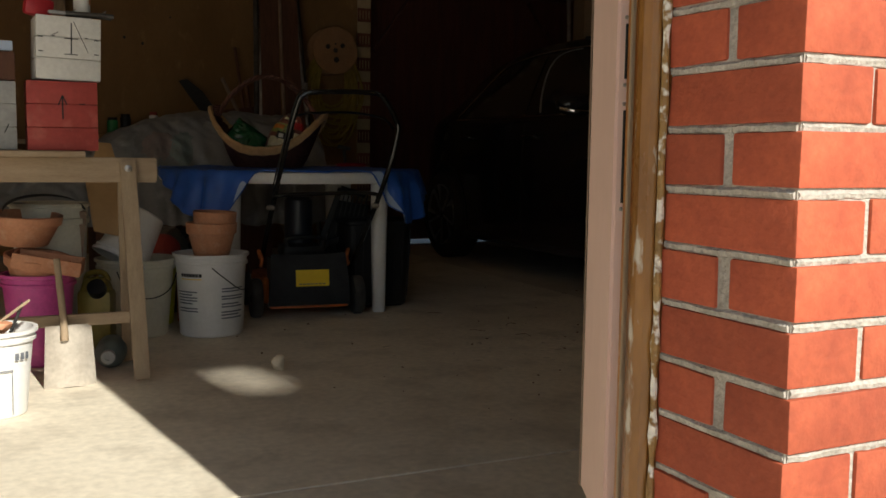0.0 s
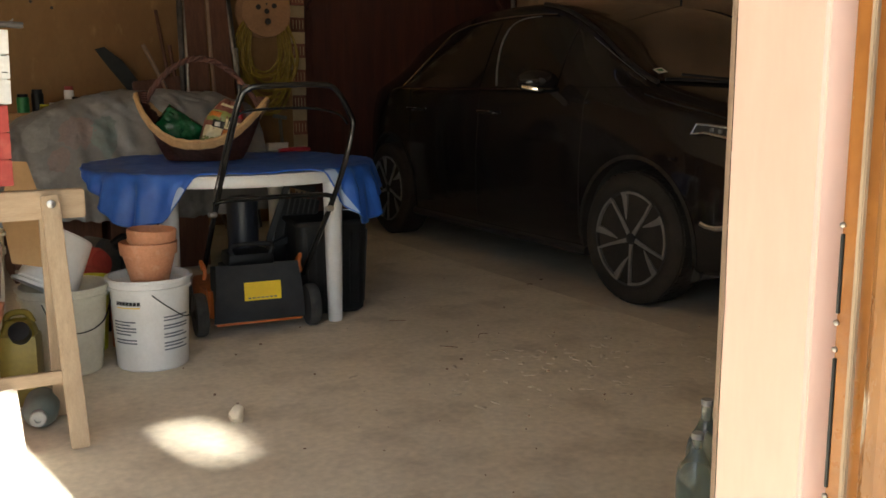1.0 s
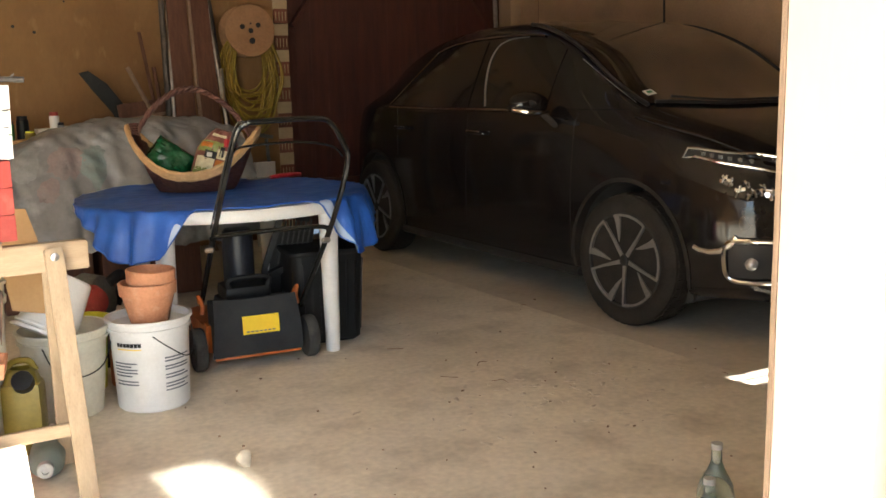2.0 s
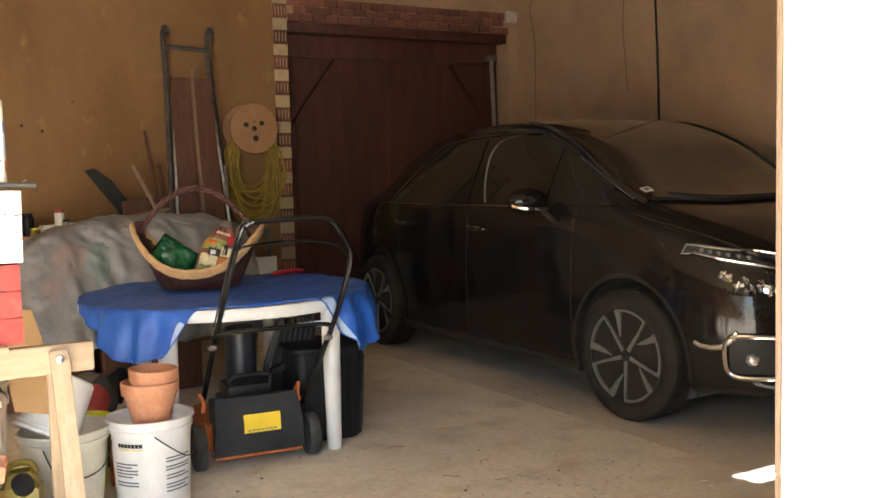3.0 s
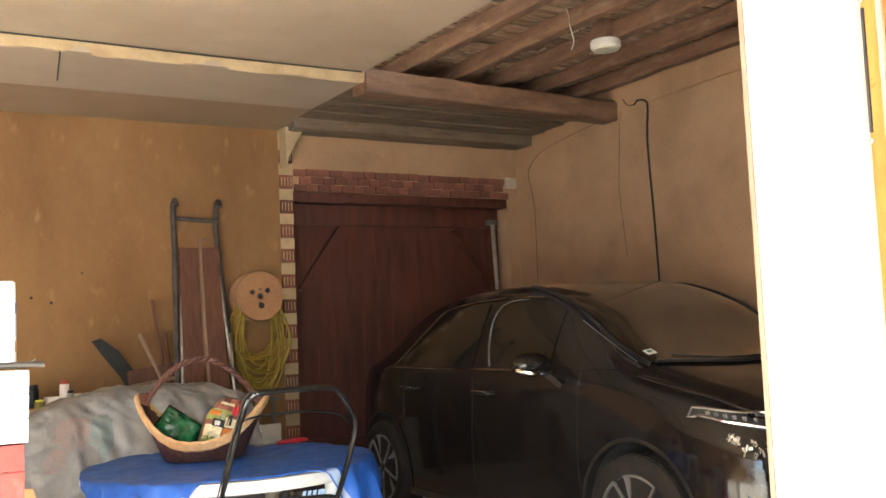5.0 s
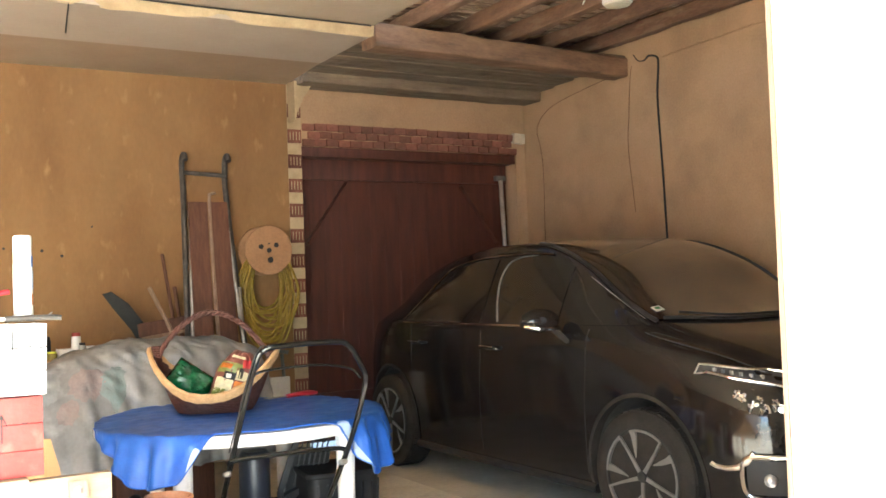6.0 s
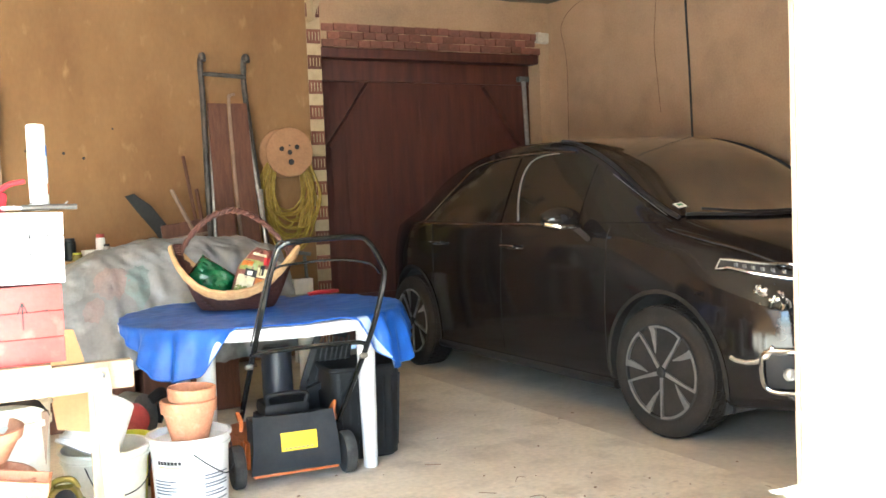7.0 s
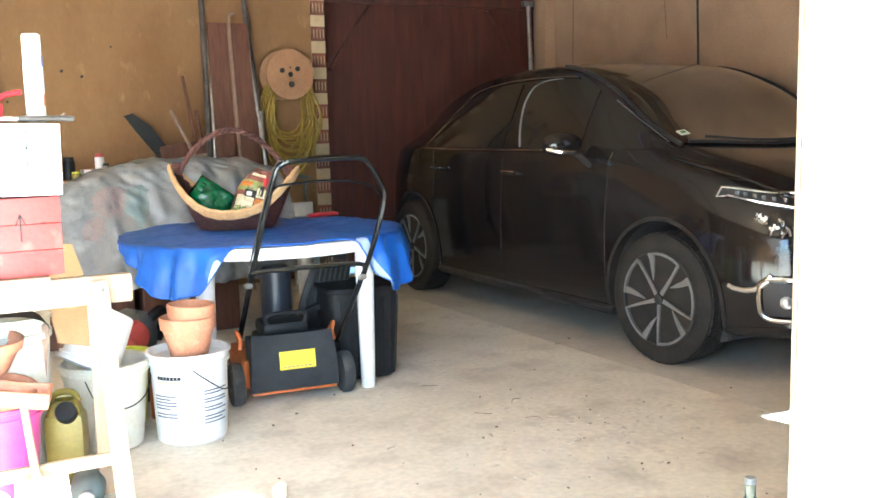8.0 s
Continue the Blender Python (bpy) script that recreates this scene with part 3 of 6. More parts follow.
def car_section(y):
    w, lo, zb, bw, zr, rw, zc = WIDE(y), LOW(y), BELT(y), BELT_W(y), RAIL(y), RAIL_W(y), CROWN(y)
    ctrl = [(w - 0.09, lo), (w - 0.03, lo + 0.035), (w - 0.012, lo + 0.12), (w, zb * 0.5), (w - 0.002, zb * 0.68), (w - 0.016, zb * 0.84), (bw + 0.022, zb - 0.045), (bw, zb),
            (0.52 * bw + 0.48 * rw + 0.012, 0.5 * zb + 0.5 * zr), (rw + 0.02, zr - 0.02), (rw - 0.03, zr + 0.35 * (zc - zr)), (rw * 0.72, zr + 0.78 * (zc - zr)), (rw * 0.36, zc - 0.006), (0, zc)]
    return [(p.x, p.y) for p in smooth_line([(a, b, 0) for a, b in ctrl], 4)]


def car_side(y, z):
    """Half width of the car at a height on its flank."""
    pts = car_section(y)[:37]
    zs = [p[1] for p in pts]
    return float(np.interp(z, zs, [p[0] for p in pts]))


def car_top(y, x):
    pts = car_section(y)[28:]
    return float(np.interp(-abs(x), [-p[0] for p in pts], [p[1] for p in pts]))


def flank(bm, y0, y1, low, high, lift=0.004, cols=24, rows=6, sides=(-1,)):
    """A patch that lies on the car's flank between two curves of height."""
    for s in sides:
        grid = []
        for i in range(cols + 1):
            y = y0 + (y1 - y0) * i / cols
            a, b = low(y), high(y)
            grid.append([(s * (car_side(y, a + (b - a) * j / rows) + lift), y, a + (b - a) * j / rows) for j in range(rows + 1)])
        sheet(bm, grid)


def line(*pts):
    return lambda y: float(np.interp(y, [p[0] for p in pts], [p[1] for p in pts]))


HUBS = (0.0, 2.785)
car = thing("car", "dusty black compact people carrier parked on the bare concrete", "car", pose(3.573, 3.0, -0.008))
bm = bmesh.new()
ys = np.concatenate([np.linspace(-0.88, -0.5, 16), np.linspace(-0.47, 0.45, 38), np.linspace(0.49, 2.3, 36), np.linspace(2.33, 3.42, 44)])
grid = []
for y in ys:
    half = car_section(y)
    grid.append([(-x, y, z) for x, z in half] + [(x, y, z) for x, z in reversed(half[:-1])])
rows = sheet(bm, grid)
for end in (rows[0], rows[-1]):
    bm.faces.new(end)
ARCH, ARCH_Z, ARCH_Y = 0.41, 0.35, -0.012


def in_arch(v):
    return abs(v.co.x) > 0.5 and any(math.hypot(v.co.y - h - ARCH_Y, v.co.z - ARCH_Z) < ARCH for h in HUBS)


bmesh.ops.delete(bm, geom=[f for f in bm.faces if all(in_arch(v) for v in f.verts)], context="FACES")
for v in bm.verts:
    if in_arch(v):
        h = min(HUBS, key=lambda q: abs(q - v.co.y))
        h += ARCH_Y
        d = Vector((0, v.co.y - h, v.co.z - ARCH_Z))
        d *= ARCH / max(d.length, 1e-4)
        v.co.y, v.co.z = h + d.y, ARCH_Z + d.z
inside = [v for v in bm.verts if not any(e.is_boundary for e in v.link_edges) and -0.86 < v.co.y < 3.4]
for k in range(7):
    bmesh.ops.smooth_vert(bm, verts=inside, factor=0.5, use_axis_x=True, use_axis_y=True, use_axis_z=True)
body = part("body", bm, CAR_BLACK, car, "dusty black glossy paint", angle=50)
for s in (-1, 1):
    for h in HUBS:
        bm = bmesh.new()
        arc = [-0.32 + (math.pi + 0.72) * k / 36 for k in range(37)]
        pts = []
        for a in arc:
            y, z = h + ARCH_Y + ARCH * math.cos(a), ARCH_Z + ARCH * math.sin(a)
            pts.append((s * (car_side(y, z) - 0.002), y, z))
        outer = []
        for a in arc:
            y, z = h + ARCH_Y + (ARCH + 0.022) * math.cos(a), ARCH_Z + (ARCH + 0.022) * math.sin(a)
            outer.append((s * (car_side(y, z) + 0.003), y, z))
        inner = [(s * (abs(q[0]) + 0.005), q[1], q[2]) for q in pts]
        back = [(s * (abs(q[0]) - 0.05), q[1], q[2]) for q in pts]
        sheet(bm, [outer, inner, back])
        part("wheel_arch", bm, ARCH_PLASTIC, car, "dusty dark plastic arch lip")
        bm = bmesh.new()
        sheet(bm, [[(s * xx, h + ARCH_Y + (ARCH + 0.01) * math.cos(a), ARCH_Z + (ARCH + 0.01) * math.sin(a)) for a in arc] for xx in (0.52, 0.86)])
        part("wheel_well", bm, RUBBER_GREY, car, "dusty grey wheel well lining")
bm = bmesh.new()
span(bm, (-0.55, -0.7, 0.2), (0.55, 3.2, 0.6))
part("underbody", bm, CAR_TRIM, car)
for s in (-1, 1):
    bm = bmesh.new()
    pts = [(s * (car_side(y, 0.24) - 0.012), y, 0.225) for y in np.linspace(0.38, 2.4, 20)]
    tube(bm, pts, 0.03, 8)
    part("side_skirt", bm, CAR_TRIM, car, "dusty black side skirt")
# glass
UPPER = line((0.02, 1.13), (0.3, 1.27), (0.64, 1.445), (0.8, 1.515), (0.95, 1.54), (1.1, 1.55), (1.4, 1.552), (1.7, 1.545), (1.95, 1.525), (2.1, 1.5), (2.18, 1.475), (2.25, 1.42), (2.6, 1.12))
LOWER = line((0.0, 1.125), (0.6, 1.12), (1.2, 1.115), (2.0, 1.112), (2.6, 1.115))
for s in (-1, 1):
    for y0, y1 in ((0.06, 0.62), (0.72, 1.4), (1.54, 2.58)):
        bm = bmesh.new()
        flank(bm, y0, y1, LOWER, lambda y: max(UPPER(y) - 0.022, LOWER(y) + 0.004), 0.004, 28, 8, (s,))
        part("side_window", bm, CAR_GLASS, car, "dark tinted glass")
    bm = bmesh.new()
    pts = [(s * (car_side(y, UPPER(y)) + 0.004), y, UPPER(y)) for y in np.linspace(0.95, 2.6, 60)]
    tube(bm, pts, 0.006, 6)
    pts = [(s * (car_side(y, LOWER(y)) + 0.006), y, LOWER(y) - 0.012) for y in np.linspace(0.75, 2.6, 50)]
    tube(bm, pts, 0.008, 6)
    part("window_trim", bm, CHROME, car, "thin chrome window surround")
    bm = bmesh.new()
    bow = smooth_line([(0, 1.335, 1.125), (0, 1.385, 1.22), (0, 1.425, 1.34), (0, 1.43, 1.43), (0, 1.385, 1.5), (0, 1.27, 1.532), (0, 1.1, 1.538)], 6)
    tube(bm, [(s * (car_side(q.y, q.z) + 0.006), q.y, q.z) for q in bow], lambda u: 0.0085 - 0.0055 * u, 6)
    part("pillar_trim", bm, ALLOY, car, "pale metal pillar strip")
    bm = bmesh.new()
    pts = [(s * (car_side(y, z) + 0.003), y, z) for y, z in zip(np.linspace(0.1, 0.56, 14), [UPPER(q) - 0.012 for q in np.linspace(0.1, 0.56, 14)])]
    tube(bm, pts, 0.0025, 6)
    part("quarter_trim", bm, ALLOY, car)
    for y, z0, z1 in ((0.43, 0.3, 1.1), (1.5, 0.3, 1.1), (2.42, 0.75, 1.1)):
        bm = bmesh.new()
        tube(bm, [(s * (car_side(y, z) - 0.0015), y + (0.0 if y < 2 else 0.1 * (z - 0.75)), z) for z in np.linspace(z0, z1, 16)], 0.0035, 6)
        part("door_seam", bm, RUBBER, car)
    for y in (1.38, 2.34):
        bm = bmesh.new()
        w = car_side(y, 0.955)
        tube(bm, smooth_line([(s * (w - 0.005), y - 0.1, 0.955), (s * (w + 0.03), y - 0.07, 0.96), (s * (w + 0.032), y + 0.07, 0.962), (s * (w - 0.005), y + 0.1, 0.96)], 5), 0.011, 8)
        part("door_handle", bm, CAR_BLACK, car)
        bm = bmesh.new()
        tube(bm, [(s * (w + 0.036), y - 0.075, 0.968), (s * (w + 0.038), y + 0.075, 0.97)], 0.005, 6)
        part("handle_trim", bm, CHROME, car)
bm = bmesh.new()
grid = []
for i in range(21):
    t = i / 20
    row = []
    for j in range(25):
        u = -1 + 2 * j / 24
        y = 0.05 + 1.05 * t - 0.16 * (1 - u * u) * (1 - t) + 0.06 * (1 - u * u) * t
        x = u * (RAIL_W(y) - 0.035)
        row.append((x, y, car_top(y, x) + 0.006))
    grid.append(row)
sheet(bm, grid)
part("windscreen", bm, SCREEN_GLASS, car, "dusty sloping windscreen reflecting the wall")
for s in (-1, 1):
    bm = bmesh.new()
    tube(bm, [(s * (RAIL_W(y) - 0.015), y, car_top(y, RAIL_W(y) - 0.015) + 0.006) for y in np.linspace(0.05, 1.15, 24)], 0.013, 8)
    part("screen_pillar", bm, CAR_TRIM, car)
bm = bmesh.new()
tube(bm, [(u * 0.66, 0.04 - 0.15 * (1 - u * u), car_top(0.04 - 0.15 * (1 - u * u), u * 0.66) + 0.012) for u in np.linspace(-1, 1, 25)], 0.01, 8)
tube(bm, [(u * 0.6, 0.08 - 0.16 * (1 - u * u), car_top(0.08 - 0.16 * (1 - u * u), u * 0.6) + 0.02) for u in np.linspace(-0.9, 0.6, 20)], 0.007, 8)
part("wiper", bm, CAR_TRIM, car, "black wiper blades at the screen's foot")
bm = bmesh.new()
sheet(bm, [[(xx, yy, car_top(yy, xx) + 0.009) for xx in np.linspace(-0.64, -0.575, 5)] for yy in np.linspace(0.115, 0.165, 5)])
part("sticker", bm, BOX_WHITE, car, "small white and green paper sticker")
bm = bmesh.new()
sheet(bm, [[(xx, yy, car_top(yy, xx) + 0.011) for xx in np.linspace(-0.625, -0.59, 4)] for yy in np.linspace(0.13, 0.152, 4)])
part("sticker_print", bm, GREEN_PLASTIC, car)
# bonnet edge and grille
for s in (-1, 1):
    bm = bmesh.new()
    tube(bm, [(s * (BELT_W(y) - 0.06), y, car_top(y, BELT_W(y) - 0.06) + 0.001) for y in np.linspace(-0.72, 0.05, 20)], 0.004, 6)
    part("bonnet_seam", bm, CAR_TRIM, car)
for s in (-1, 1):
    lamp = line((-0.86, 0.815), (-0.7, 0.862), (-0.55, 0.885), (-0.42, 0.91), (-0.35, 0.9))
    top = line((-0.86, 0.868), (-0.7, 0.912), (-0.55, 0.93), (-0.42, 0.945), (-0.35, 0.946))
    bm = bmesh.new()
    flank(bm, -0.85, -0.36, lamp, lambda y: top(y) + 0.004, 0.006, 20, 4, (s,))
    drl = part("daylight_lamp", bm, CAR_TRIM, car, "slim daytime lamp in a chrome surround")
    bm = bmesh.new()
    pts = [(s * (car_side(y, lamp(y)) + 0.009), y, lamp(y)) for y in np.linspace(-0.85, -0.36, 18)] + [(s * (car_side(y, top(y)) + 0.009), y, top(y) + 0.002) for y in np.linspace(-0.37, -0.85, 18)]
    tube(bm, pts, 0.0075, 6)
    part("lamp_surround", bm, CHROME, drl, "chrome lamp surround")
    for y in np.linspace(-0.82, -0.45, 10):
        bm = bmesh.new()
        zc = (lamp(y) + top(y)) / 2
        box(bm, (s * (car_side(y, zc) + 0.007), y, zc), (0.01, 0.022, 0.02), bevel=0.003)
        part("led", bm, CAR_LAMP, drl)
    bm = bmesh.new()
    flank(bm, -0.84, -0.53, line((-0.84, 0.66), (-0.7, 0.68), (-0.6, 0.745), (-0.53, 0.805)), line((-0.84, 0.785), (-0.6, 0.835), (-0.53, 0.845)), 0.006, 16, 5, (s,))
    lens = part("headlamp", bm, CAR_GLASS, car, "dark glossy headlamp with bright faceted reflectors")
    facet = random.Random(21)
    for yy, zz, rr in ((-0.58, 0.815, 0.018), (-0.615, 0.795, 0.026), (-0.665, 0.775, 0.03), (-0.715, 0.765, 0.034), (-0.765, 0.75, 0.034), (-0.81, 0.735, 0.03)):
        bm = bmesh.new()
        for k in range(7):
            y1, z1 = yy + facet.uniform(-0.6, 0.6) * rr, zz + facet.uniform(-0.9, 0.8) * rr
            box(bm, (s * (car_side(y1, z1) + 0.004), y1, z1), (0.01, rr * facet.uniform(0.6, 1.2), rr * facet.uniform(0.5, 1.1)), (facet.uniform(-30, 30), facet.uniform(-25, 25), facet.uniform(-35, 35)), 0.002)
        part("reflector", bm, CHROME, lens, "bright chrome reflector facets", smooth=False)
    bm = bmesh.new()
    yc, zc = -0.73, 0.435
    w = car_side(yc, zc)
    ring = []
    for k in range(32):
        a = 2 * math.pi * k / 32
        c, sn = math.copysign(abs(math.cos(a)) ** 0.5, math.cos(a)), math.copysign(abs(math.sin(a)) ** 0.5, math.sin(a))
        yy, zz = yc + 0.11 * c, zc + 0.1 * sn
        ring.append((s * (car_side(yy, zz) + 0.008), yy, zz))
    tube(bm, ring, 0.013, 8, closed=True)
    fog = part("fog_lamp_surround", bm, CHROME, car, "rounded chrome fog lamp surround")
    bm = bmesh.new()
    flank(bm, yc - 0.094, yc + 0.094, lambda y: zc - 0.08, lambda y: zc + 0.08, 0.004, 10, 8, (s,))
    part("fog_recess", bm, CAR_TRIM, fog)
    bm = bmesh.new()
    q = Vector((s * (w + 0.004), yc, zc - 0.01))
    bmesh.ops.create_uvsphere(bm, u_segments=20, v_segments=12, radius=0.033, matrix=Matrix.Translation(q))
    part("fog_lamp", bm, CAR_LAMP, fog)
    bm = bmesh.new()
    tube(bm, [(s * (car_side(y, z) + 0.004), y, z) for y, z in ((-0.47, 0.485), (-0.5, 0.472), (-0.55, 0.468), (-0.6, 0.478), (-0.64, 0.505), (-0.67, 0.55))], 0.014, 8)
    part("bumper_trim", bm, CHROME, car)
    bm = bmesh.new()
    box(bm, (s * (car_side(-0.28, 0.78) + 0.004), -0.28, 0.78), (0.01, 0.05, 0.022), (0, 0, 0), 0.004)
    part("side_repeater", bm, CAR_GLASS, car)
    # mirror
    bm = bmesh.new()
    bmesh.ops.create_uvsphere(bm, u_segments=24, v_segments=16, radius=1, matrix=pose(s * 1.01, 0.69, 1.15, 0, 0, s * 10) @ Matrix.Diagonal((0.125, 0.085, 0.068, 1)))
    mirror = part("mirror", bm, CAR_BLACK, car, "black door mirror on a chrome-edged foot")
    bm = bmesh.new()
    tube(bm, smooth_line([(s * 1.12, 0.68, 1.125), (s * 1.06, 0.61, 1.108), (s * 0.98, 0.605, 1.102), (s * 0.92, 0.62, 1.104)], 5), 0.013, 8)
    part("mirror_strip", bm, CHROME, mirror)
    bm = bmesh.new()
    beam(bm, (s * 0.95, 0.66, 1.11), (s * 0.875, 0.59, 1.02), 0.06, 0.03, 0.008)
    part("mirror_foot", bm, RUBBER, mirror)
bm = bmesh.new()
for z in (0.6, 0.66, 0.72):
    tube(bm, [(u * WIDE(-0.87) * 0.9, -0.885, z) for u in np.linspace(-1, 1, 10)], 0.008, 6)
part("grille", bm, CHROME, car, "chrome grille bars")


def car_wheel(x, y, s):
    wheel = new("wheel")
    wheel.parent = car
    wheel.matrix_basis = pose(x, y, 0.35, 0, 0, 5 if y < 1 else 0) @ pose(0, 0, 0, 0, s * 90, 0) @ Matrix.Scale(1.057, 4)
    return wheel


def tyre_profile():
    return [(0.236, -0.096), (0.268, -0.104), (0.3, -0.1), (0.319, -0.086), (0.326, -0.06), (0.328, 0.0), (0.326, 0.06), (0.319, 0.086), (0.3, 0.1), (0.268, 0.104), (0.236, 0.098), (0.228, 0.09)]


bm = bmesh.new()
lathe(bm, tyre_profile(), 64)
tyre_mesh = to_mesh("tyre", bm, RUBBER)
bm = bmesh.new()
for row in (-0.06, -0.02, 0.02, 0.06):
    for k in range(44):
        a = 2 * math.pi * (k + (0.5 if row in (-0.02, 0.06) else 0)) / 44
        box(bm, (0.3262 * math.cos(a), 0.3262 * math.sin(a), row), (0.006, 0.034, 0.033), (0, 0, math.degrees(a)))
tread_mesh = to_mesh("tread", bm, RUBBER)
bm = bmesh.new()
lathe(bm, [(0.0, 0.045), (0.16, 0.03), (0.215, 0.05), (0.234, 0.09), (0.239, 0.1), (0.226, 0.101), (0.212, 0.06)], 56)
rim_mesh = to_mesh("rim", bm, CAR_TRIM)
bm = bmesh.new()
for k in range(5):
    t = 2 * math.pi * k / 5 + radians(5)

    def rp(r, a, z):
        return Vector((r * math.cos(t + radians(a)), r * math.sin(t + radians(a)), z))

    def strip(*pairs):
        """A machined band through pairs of edge points, with its two flanks."""
        rows_ = [[p - Vector((0, 0, 0.03)), p, q, q - Vector((0, 0, 0.03))] for p, q in pairs]
        sheet(bm, rows_)
    # a long spoke out to the rim, a thin arc along it, a wedge that tapers back inwards
    strip((rp(0.03, -132, 0.096), rp(0.03, -88, 0.096)), (rp(0.08, -119, 0.098), rp(0.08, -106, 0.098)), (rp(0.15, -115.5, 0.101), rp(0.15, -110.5, 0.101)), (rp(0.231, -113.5, 0.106), rp(0.231, -111, 0.106)))
    strip(*[(rp(0.219, -112 + 52 * i / 10, 0.106), rp(0.231, -112 + 52 * i / 10, 0.106)) for i in range(11)])
    strip((rp(0.095, -54, 0.09), rp(0.096, -51, 0.09)), (rp(0.14, -65, 0.095), rp(0.14, -56.5, 0.095)), (rp(0.2, -69, 0.101), rp(0.2, -60, 0.101)), (rp(0.226, -69, 0.105), rp(0.228, -60, 0.105)))
spoke_mesh = to_mesh("spokes", bm, ALLOY)
bm = bmesh.new()
lathe(bm, [(0.0, 0.106), (0.02, 0.105), (0.026, 0.101), (0.028, 0.06)], 28)
cap_mesh = to_mesh("hub_cap", bm, CAR_TRIM)
bm = bmesh.new()
box(bm, (0.13, 0.05, 0.07), (0.03, 0.09, 0.02), (0, 0, 20), 0.004)
caliper_mesh = to_mesh("brake_caliper", bm, ALLOY)
for s in (-1, 1):
    for h in HUBS:
        wheel = car_wheel(s * 0.805, h, s)
        for nm, me in (("tyre", tyre_mesh), ("tread", tread_mesh), ("rim", rim_mesh), ("spokes", spoke_mesh), ("hub_cap", cap_mesh), ("brake_caliper", caliper_mesh)):
            ob = new(nm, me)
            ob.parent = wheel

# ---------------------------------------------------------------- garden table with its cloth
TABLE = pose(0.9, 4.06, 0)
TH, TR = 0.735, 0.72
table = thing("garden_table", "round white moulded plastic garden table standing on the concrete", "table", TABLE)


def rounded(hx, hy, r, n=8):
    pts = []
    for cx, cy, a0 in ((hx - r, hy - r, 0), (-hx + r, hy - r, 90), (-hx + r, -hy + r, 180), (hx - r, -hy + r, 270)):
        for k in range(n + 1):
            a = radians(a0 + 90 * k / n)
            pts.append((cx + r * math.cos(a), cy + r * math.sin(a)))
    return pts


def slab(bm, outline, z0, z1, inset=0.0):
    """A flat plate of the given outline with slightly rounded rims."""
    n = len(outline)
    rings = []
    for z, k in ((z0, inset), (z0 + (z1 - z0) * 0.25, 0.0), (z0 + (z1 - z0) * 0.75, 0.0), (z1, inset)):
        rings.append([bm.verts.new((x * (1 - k), y * (1 - k), z)) for x, y in outline])
    for a, b in zip(rings, rings[1:]):
        for i in range(n):
            bm.faces.new((a[i], a[(i + 1) % n], b[(i + 1) % n], b[i]))
    bm.faces.new(rings[0])
    bm.faces.new(rings[-1])


bm = bmesh.new()
slab(bm, [(TR * math.cos(2 * math.pi * k / 72), TR * math.sin(2 * math.pi * k / 72)) for k in range(72)], TH - 0.055, TH, 0.012)
part("tabletop", bm, WHITE_PLASTIC, table)
for a in (-64, -131, 51, 114):
    bm = bmesh.new()
    lathe(bm, [(0.03, 0.0), (0.034, 0.004), (0.04, 0.3), (0.046, TH - 0.05)], 20, Matrix.Translation((0.69 * math.cos(radians(a)), 0.69 * math.sin(radians(a)), 0)))
    part("leg", bm, WHITE_PLASTIC, table)

cloth = thing("tablecloth", "creased blue tablecloth with a pale lining, draped over the garden table", "tablecloth", TABLE)
OVER = ((-180, 0.0), (-168, 0.06), (-152, 0.2), (-145, 0.24), (-130, 0.22), (-124, 0.1), (-118, -0.03), (-98, -0.045), (-76, -0.035), (-70, 0.03), (-64, 0.17), (-55, 0.29), (-45, 0.27), (-28, 0.14), (0, 0.1), (60, 0.08), (120, 0.05), (160, -0.02), (180, 0.0))


def cloth_over(a):
    return float(np.interp((a + 180) % 360 - 180, [p[0] for p in OVER], [p[1] for p in OVER]))


def cloth_point(a, s, inner=0.0):
    """s runs from the middle (0) over the table's edge to the hem (1)."""
    r = s * (TR + cloth_over(a))
    drop = max(0.0, r - TR - 0.004)
    fold = 0.02 * math.sin(radians(a) * 23) * min(1, drop / 0.1) + 0.012 * math.sin(radians(a) * 41 + 1 + 6 * r) * min(1, drop / 0.1) + 0.016 * noise.noise((a * 0.2, r * 6, 8)) * min(1, drop / 0.06)
    rr = min(r, TR + 0.004) + 0.2 * drop + fold + (0.01 if drop else 0) - (inner if drop else 0)
    x, y = rr * math.cos(radians(a)), rr * math.sin(radians(a))
    z = TH + 0.007 - 0.96 * drop - (0.5 * inner) + (0.009 * noise.noise((x * 4, y * 4, 1)) + 0.007 * abs(noise.noise((x * 9, y * 9, 5))) + 0.004 * noise.noise((x * 8 + y * 3, y * 26, 9)) if not drop else 0.012 * noise.noise((a * 0.09, r * 9, 2)))
    return Vector((x, y, max(z, TH + 0.003 - inner * 0.3) if not drop else z))


for nm, mat, inner, label in (("top_side", CLOTH_BLUE, 0.0, ""), ("lining", CLOTH_LINING, 0.006, "pale blue lining")):
    bm = bmesh.new()
    steps = np.concatenate([np.linspace(0.02, 0.7, 30), np.linspace(0.715, 1.0, 30)])
    if inner:
        steps = np.linspace(0.85, 1.0, 20)
    sheet(bm, [[cloth_point(-180 + 1.5 * i, float(t), inner) for i in range(241)] for t in steps])
    part(nm, bm, mat, cloth, label, angle=80)
